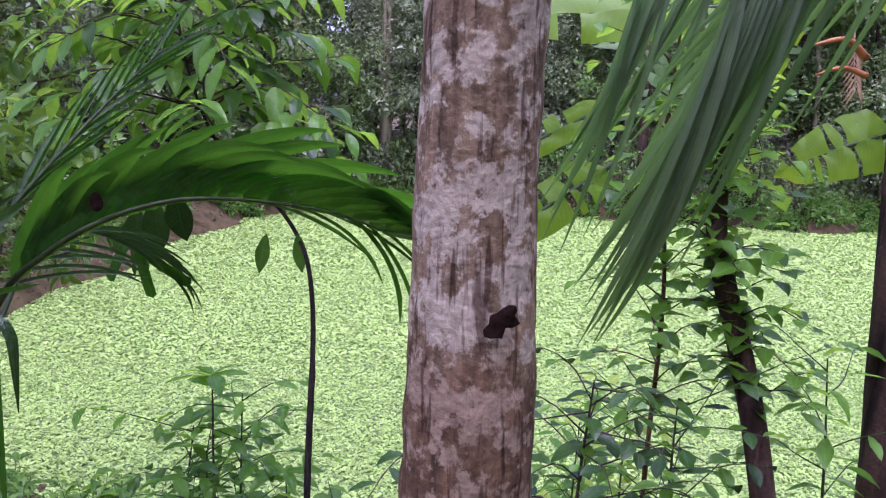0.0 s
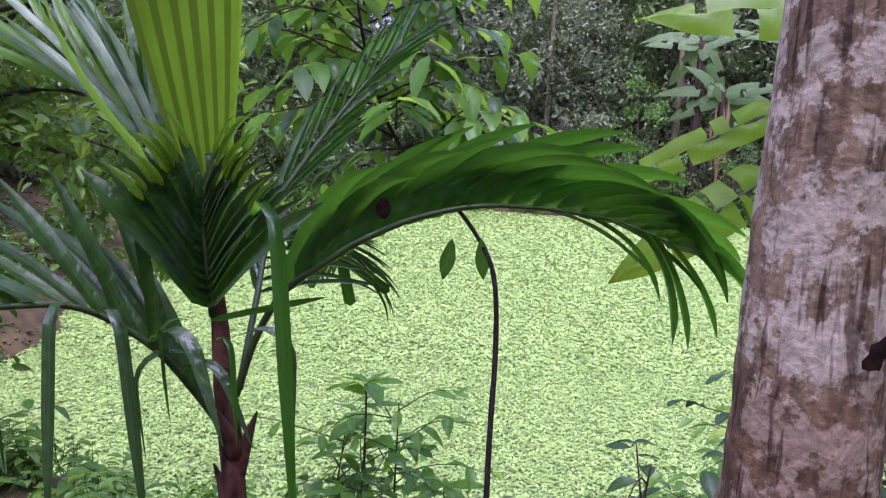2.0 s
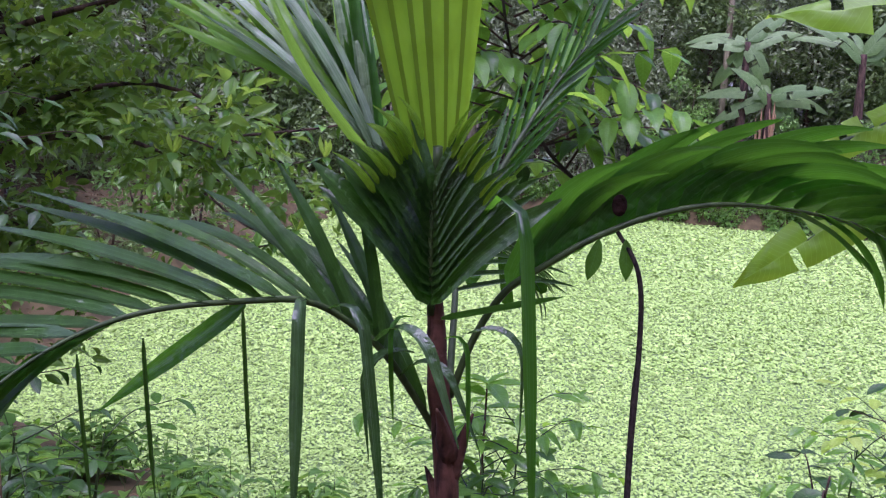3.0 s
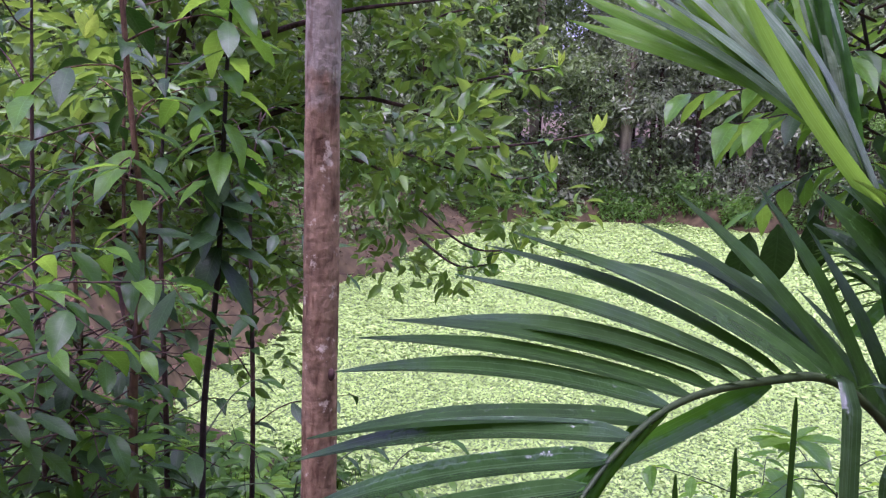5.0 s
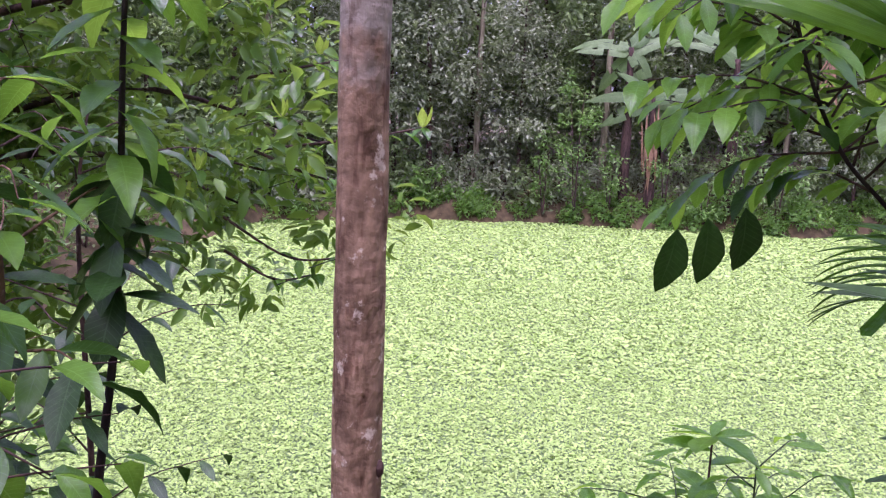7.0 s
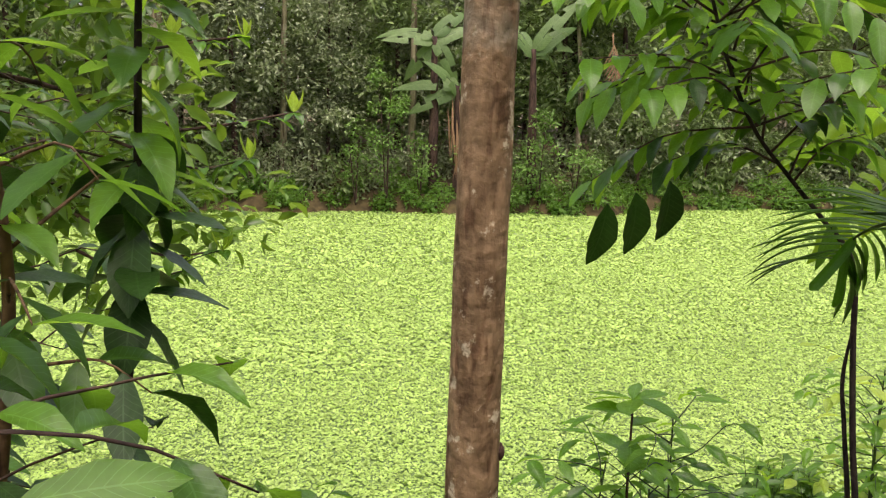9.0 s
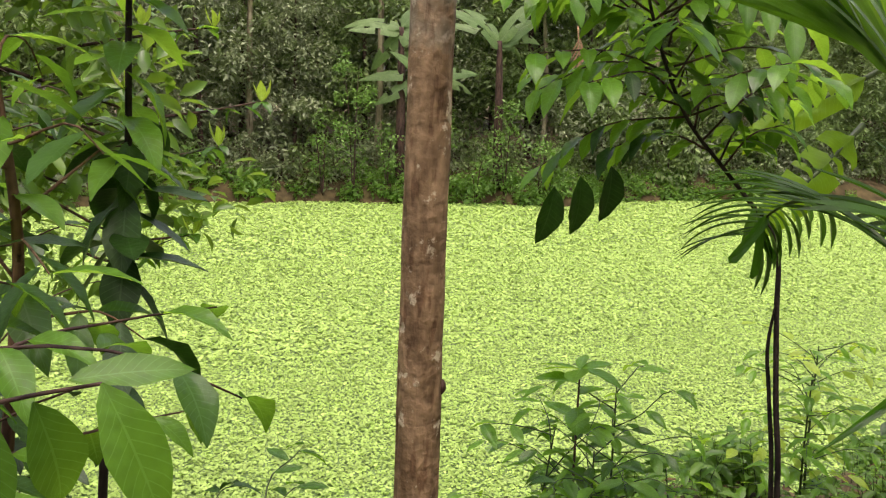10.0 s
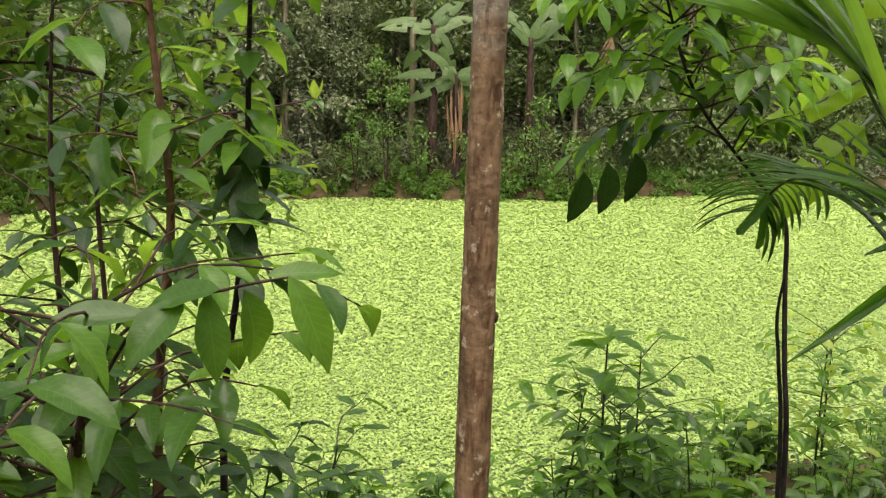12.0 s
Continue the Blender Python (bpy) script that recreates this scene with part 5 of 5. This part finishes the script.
# ---------------------------------------------------------------- far bank and forest
def forest_tree(seed, tall, wide, leaf_mat, leaf, clear):
    r = random.Random(seed)
    top = Vector((r.uniform(-0.4, 0.4), r.uniform(-0.4, 0.4), tall * 0.9))
    limbs_ = []
    for i in range(9):
        g = i * 2.4 + r.uniform(-0.3, 0.3)
        h = clear + (tall * 0.85 - clear) * i / 8
        s = top * (h / top.z)
        q = wide * r.uniform(0.7, 1.1) * (1 - 0.4 * i / 8)
        d = Vector((math.cos(g), math.sin(g), 0))
        limbs_.append([s, s + d * q * 0.5 + UP * 0.35, s + d * q + UP * r.uniform(-0.5, 0.6)])
    e, _ = limb_tree("forest_tree", (0, 0, 0), "dense grey-green forest tree across the pond", [(0, 0, -0.3), top * 0.5, top], [0.13, 0.09, 0.04], limbs_, M_BARK_DARK, leaf, 44, leaf_mat, "diamond", wide * 0.34, 0.015, "forest trees", seed, -0.4)
    return e


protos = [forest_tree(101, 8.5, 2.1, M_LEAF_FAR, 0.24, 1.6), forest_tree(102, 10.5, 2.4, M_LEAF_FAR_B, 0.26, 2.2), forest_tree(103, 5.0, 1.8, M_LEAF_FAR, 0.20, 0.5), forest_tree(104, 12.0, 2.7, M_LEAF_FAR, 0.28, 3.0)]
fr = random.Random(21)
rows_ = []
for x in np.arange(-20, 40, 2.6):
    rows_.append((x + fr.uniform(-0.8, 0.8), np.interp(x, FAR_X, FAR_Y) + fr.uniform(2.2, 3.6) + (2.4 if 3.5 < x < 14 else 0), (0, 1, 2)[fr.randrange(3)]))
for x in np.arange(-26, 46, 2.8):
    rows_.append((x + fr.uniform(-1, 1), np.interp(x, FAR_X, FAR_Y) + fr.uniform(5, 7.5), (1, 0, 3)[fr.randrange(3)]))
for x in np.arange(-34, 56, 3.2):
    rows_.append((x + fr.uniform(-1, 1), np.interp(x, FAR_X, FAR_Y) + fr.uniform(9, 13), (3, 1)[fr.randrange(2)]))
for x in np.arange(-44, 66, 3.0):
    rows_.append((x + fr.uniform(-1, 1), np.interp(x, FAR_X, FAR_Y) + fr.uniform(15, 20), 3))
for y in np.arange(5, 30, 2.8):
    rows_.append((-12.5 + fr.uniform(-1.2, 1.2), y, (0, 2, 1)[fr.randrange(3)]))
    rows_.append((-17 + fr.uniform(-1.5, 1.5), y + 1, (3, 1)[fr.randrange(2)]))
for y in np.arange(8, 26, 4):
    rows_.append((44 + fr.uniform(-2, 2), y, 3))
used = set()
for x, y, k in rows_:
    s = fr.uniform(0.85, 1.2)
    m = Matrix.Translation((x, y, land(x, y) - 0.05)) @ Matrix.Rotation(fr.uniform(0, 6.28), 4, "Z") @ Matrix.Diagonal((s, s, s, 1))
    if k not in used:
        used.add(k)
        protos[k].matrix_basis = m
    else:
        copy_thing(protos[k], m)

# pale bare trunks in front of the forest
for x, y, r, h in ((-2.75, 33.2, 0.26, 15), (-6.5, 33.6, 0.22, 14), (2.0, 34.0, 0.14, 13), (7.0, 32.6, 0.16, 12), (-10.5, 33.0, 0.2, 13), (4.2, 35.5, 0.15, 12), (13.8, 31.0, 0.12, 9), (20, 32, 0.18, 12)):
    e = thing("bare_trunk", (x, y, land(x, y)), "tall pale bare trunk across the pond", "tree", "pale trunks across the pond")
    part("trunk", stem_mesh([(x, y, land(x, y) - 0.3), (x + 0.1, y, h * 0.5), (x + fr.uniform(-0.4, 0.6), y, h)], [r, r * 0.8, r * 0.5], 14, 30, 0.06), M_BARK_FAR, e)
    part("crown", crown_mesh("crown", [(x + fr.gauss(0, 1.2), y + fr.gauss(0, 1.2), h + fr.uniform(-1.5, 1), 0.9) for _ in range(14)], 40, 0.28, M_LEAF_FAR), M_LEAF_FAR, e, kind="stuff")


def mound(name, x, y, z, rx, rz, n, leaf, material, label, template="diamond", ry=0.5, category="shrub", per=26, size=0.3):
    e = thing(name, (x, y, land(x, y)), label, category)
    cl = []
    for _ in range(n):
        d = rng.normal(size=3)
        d /= np.linalg.norm(d)
        q = rng.uniform(0.4, 1) ** 0.5
        cl.append((x + d[0] * rx * q, y + d[1] * ry * q, max(land(x, y) + 0.1, z + d[2] * rz * q), size))
    part("foliage", crown_mesh("foliage", cl, per, leaf, material, template=template), material, e, kind="stuff")
    part("stem", tube(tube(bmesh.new(), smooth_path([(x, y, land(x, y) - 0.1), (x + 0.1, y, z), (x + 0.2, y, z + rz * 0.6)], 8), [0.04, 0.01], 6), smooth_path([(x, y, land(x, y) - 0.1), (x - 0.2, y, z), (x - rx * 0.4, y, z + rz * 0.4)], 8), [0.03, 0.01], 6), M_BARK_DARK, e)
    return e


# ivy columns on old stems
mound("ivy_column", 5.3, 30.1, 3.5, 0.75, 2.4, 34, 0.16, M_IVY, "bright green ivy hanging in a column", ry=0.35, category="climber", size=0.34)
mound("ivy_column", 4.2, 30.5, 2.2, 0.6, 1.2, 14, 0.16, M_IVY, "ivy strands hanging to the bank", ry=0.3, category="climber", size=0.3)
mound("ivy_column", 10.9, 28.5, 2.2, 0.7, 1.9, 28, 0.16, M_IVY, "green ivy climbing beside the banana plants", ry=0.4, category="climber", size=0.34)
mound("ivy_mound", 12.2, 28.0, 1.5, 1.2, 1.2, 26, 0.16, M_IVY, "green creeper mound on the far bank", ry=0.5, category="climber", size=0.36)
mound("ivy_mound", 9.8, 28.7, 1.2, 0.9, 0.8, 16, 0.16, M_IVY, "green creeper mound on the far bank", ry=0.5, category="climber", size=0.34)
mound("ivy_column", 8.6, 29.6, 2.4, 0.6, 1.6, 20, 0.16, M_IVY, "green ivy round the banana stems", ry=0.4, category="climber", size=0.32)
mound("ivy_column", 6.6, 30.0, 2.0, 0.6, 1.3, 16, 0.16, M_IVY, "green ivy round the banana stems", ry=0.4, category="climber", size=0.32)
mound("leafy_shrub", 15.6, 29.0, 3.6, 2.2, 2.3, 60, 0.2, M_LEAF_FAR_B, "large pale-leaved shrub across the pond", ry=0.8, size=0.45)
mound("leafy_shrub", 20.5, 29.4, 2.6, 2.4, 2.2, 56, 0.2, M_LEAF_FAR, "dense green shrub across the pond", ry=0.8, size=0.45)
mound("leafy_shrub", 26.5, 28.6, 2.6, 2.6, 2.2, 56, 0.2, M_LEAF_FAR, "dense green shrub across the pond", ry=0.8, size=0.45)
mound("broad_leaved_bush", 0.1, 31.9, 1.3, 0.9, 0.6, 14, 0.26, M_IVY, "round broad-leaved bush at the far water's edge", ry=0.4, size=0.3)
mound("broad_leaved_bush", 2.8, 31.5, 1.5, 0.5, 0.8, 10, 0.24, M_LEAF_FAR_B, "leafy bush on the far bank", ry=0.3, size=0.3)
mound("waterside_shrub", -6.6, 31.0, 1.6, 1.2, 1.0, 22, 0.2, M_IVY, "green shrub where the banks meet", ry=0.6, size=0.35)
mound("waterside_shrub", -8.9, 24.0, 1.5, 1.0, 1.0, 24, 0.2, M_IVY, "green shrub at the foot of the bank trees", ry=1.5, size=0.4)
mound("waterside_shrub", -9.6, 18.0, 1.9, 0.9, 1.0, 22, 0.18, M_IVY, "green shrub at the foot of the bank trees", ry=1.2, size=0.4)
for x, y, z, rx, rz, n in ((-9.3, 9.6, 1.2, 0.7, 0.7, 26), (-9.2, 11.6, 1.1, 0.7, 0.7, 26), (-9.4, 13.8, 1.1, 0.7, 0.7, 26), (-9.3, 16.0, 1.1, 0.7, 0.7, 24), (-9.2, 20.6, 1.2, 0.7, 0.8, 22), (-10.6, 10.8, 1.9, 0.9, 0.9, 28), (-10.7, 14.8, 1.9, 0.9, 0.9, 28)):
    mound("waterside_shrub", x, y, z, rx, rz, n, 0.16, M_HERB if n == 26 else M_LEAF_FAR, "leafy green shrub on the shaded bank", ry=0.9, size=0.36)
ur = random.Random(55)
under = [mound("understorey_bush", 0, 40, 2.5, 1.1, 1.2, 30, 0.2, M_LEAF_FAR, "dense dark understorey bush across the pond", ry=0.7, size=0.4), mound("understorey_bush", 3, 41, 2.5, 1.1, 1.2, 30, 0.2, M_LEAF_FAR_B, "dense grey-green understorey bush across the pond", ry=0.7, size=0.4)]
for u in under:
    u["group"] = "understorey bushes"
for i, x in enumerate(np.arange(-11, 30, 1.15)):
    y = float(np.interp(x, FAR_X, FAR_Y)) + ur.uniform(1.2, 2.4) + (1.0 if 6.5 < x < 13 else 0)
    s = ur.uniform(0.7, 1.3)
    copy_thing(under[ur.randrange(2)], Matrix.Translation((x, y, land(x, y) - ur.uniform(0.0, 0.5))) @ Matrix.Rotation(ur.uniform(-0.8, 0.8), 4, "Z") @ Matrix.Diagonal((s, s, s * ur.uniform(0.9, 1.5), 1)))
for i, x in enumerate(np.arange(-12, 32, 1.5)):
    y = float(np.interp(x, FAR_X, FAR_Y)) + ur.uniform(3.6, 5.2)
    s = ur.uniform(0.9, 1.4)
    copy_thing(under[ur.randrange(2)], Matrix.Translation((x, y, land(x, y) - ur.uniform(0.2, 0.8))) @ Matrix.Rotation(ur.uniform(-0.8, 0.8), 4, "Z") @ Matrix.Diagonal((s, s, s * 1.2, 1)))
er = random.Random(77)
edge = None
for i in range(220):
    x = er.uniform(-8, 27)
    y = float(np.interp(x, FAR_X, FAR_Y)) + er.uniform(-0.1, 1.3)
    if edge is None:
        edge = mound("edge_plant", x, y, land(x, y) + 0.2, 0.45, 0.22, 7, 0.15, M_HERB, "low green plants at the far water's edge", ry=0.25, category="herb", size=0.2)
        ex, ey, ez = x, y, land(x, y)
        edge["group"] = "edge plants"
    else:
        s = er.uniform(0.6, 1.3)
        copy_thing(edge, Matrix.Translation((x, y, land(x, y))) @ Matrix.Rotation(er.uniform(-0.4, 0.4), 4, "Z") @ Matrix.Diagonal((s, s, s, 1)))

# far banana plants
def far_banana(base, top, n, ln, seed, label):
    r = random.Random(seed)
    leaves = []
    for i in range(n):
        g = i * 2.4 + r.uniform(-0.3, 0.3)
        leaves.append(((math.cos(g), 0.4 * math.sin(g), r.uniform(-0.6, 1.3)), ln * r.uniform(0.9, 1.2), 0.62, r.uniform(0.5, 1.0), None))
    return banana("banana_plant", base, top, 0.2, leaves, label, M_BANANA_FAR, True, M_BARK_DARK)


far_banana((10.8, 29.0, 0.9), (10.7, 29.0, 6.2), 9, 2.7, 51, "tall banana plant with pale leaves across the pond")
fb = far_banana((8.1, 29.9, 0.9), (8.0, 29.9, 4.8), 9, 2.3, 52, "banana plant with pale drooping leaves across the pond")
far_banana((7.2, 30.3, 0.9), (7.2, 30.3, 6.6), 7, 2.2, 53, "banana plant with pale leaves across the pond")
for i, (x, y, z, ln) in enumerate(((7.75, 29.7, 4.4, 2.6), (8.0, 29.65, 4.3, 2.9), (8.25, 29.7, 4.2, 2.2), (7.6, 29.8, 4.0, 2.0), (7.9, 29.6, 3.6, 2.3), (8.1, 29.7, 3.4, 2.2), (7.7, 29.65, 3.7, 2.6), (8.15, 29.6, 4.6, 1.8))):
    part("dead_leaf", blade("dead_leaf", 0.05 + 0.012 * (i % 3), 0.12, 0.7, (0.4, 1.6), 8), M_DRY, fb, "brown dead leaf hanging down", m=aim((x, y, z), (0.12 * math.sin(i * 2.3), -0.05, -1), Vector((0, -1, 0)), ln))
dry = thing("dry_palm_frond", (13.9, 28.7, 6.5), "dried tan palm frond hanging in the shrubs", "palm frond")
part("rachis", stem_mesh([(13.9, 28.7, 6.9), (13.95, 28.6, 5.9), (14.1, 28.5, 4.7)], [0.04, 0.015], 6, 10), M_DRY, dry)
for i in range(16):
    part("leaflet", blade("leaflet", 0.08, 0.3, 0.3, (0.4, 1.6), 6), M_DRY, dry, m=aim((13.9 + 0.01 * i, 28.62 - 0.01 * i, 6.5 - 0.1 * i), ((-1) ** i * 0.5, -0.1, -1), Vector((0, -1, 0)), 0.9))
cloth = thing("tarp", (-11.2, 33.4, land(-11.2, 33.4)), "small blue tarp hung among the trees", "tarp")
bm = bmesh.new()
bmesh.ops.create_grid(bm, x_segments=8, y_segments=6, size=0.5)
for v in bm.verts:
    v.co = Vector((-11.2 + v.co.x * 1.2, 33.4 + 0.1 * math.sin(v.co.x * 9), 4.2 + v.co.y * 0.8 - 0.1 * math.cos(v.co.x * 5)))
part("sheet", bm, M_CLOTH, cloth)
part("pole", stem_mesh([(-11.2, 33.45, 1.0), (-11.2, 33.45, 4.6)], [0.03, 0.03], 6, 4, 0), M_BARK_DARK, cloth)

# ---------------------------------------------------------------- unseen trees behind the path, added to block sky light
shade = None
sr = random.Random(31)
for x, y in ((-11, -7), (-7.5, -6), (-3.6, -6.5), (0.5, -6.0), (4.5, -6.5), (8.5, -6), (-9.5, -11), (-5.5, -11), (-1.5, -10.5), (3, -11), (7, -11), (11, -9), (8.0, 0.5), (11, 2.5)):
    s = sr.uniform(0.9, 1.15)
    m = Matrix.Translation((x, y, land(x, y) - 0.05)) @ Matrix.Rotation(sr.uniform(0, 6.28), 4, "Z") @ Matrix.Diagonal((s, s, s, 1))
    if shade is None:
        shade = forest_tree(120, 10.5, 3.4, M_LEAF_TREE, 0.30, 3.0)
        shade.name = "shade_tree"
        tagged(shade, "tall unseen tree added to shade the near bank", "tree", "shade trees")
        shade.matrix_basis = m
    else:
        copy_thing(shade, m)
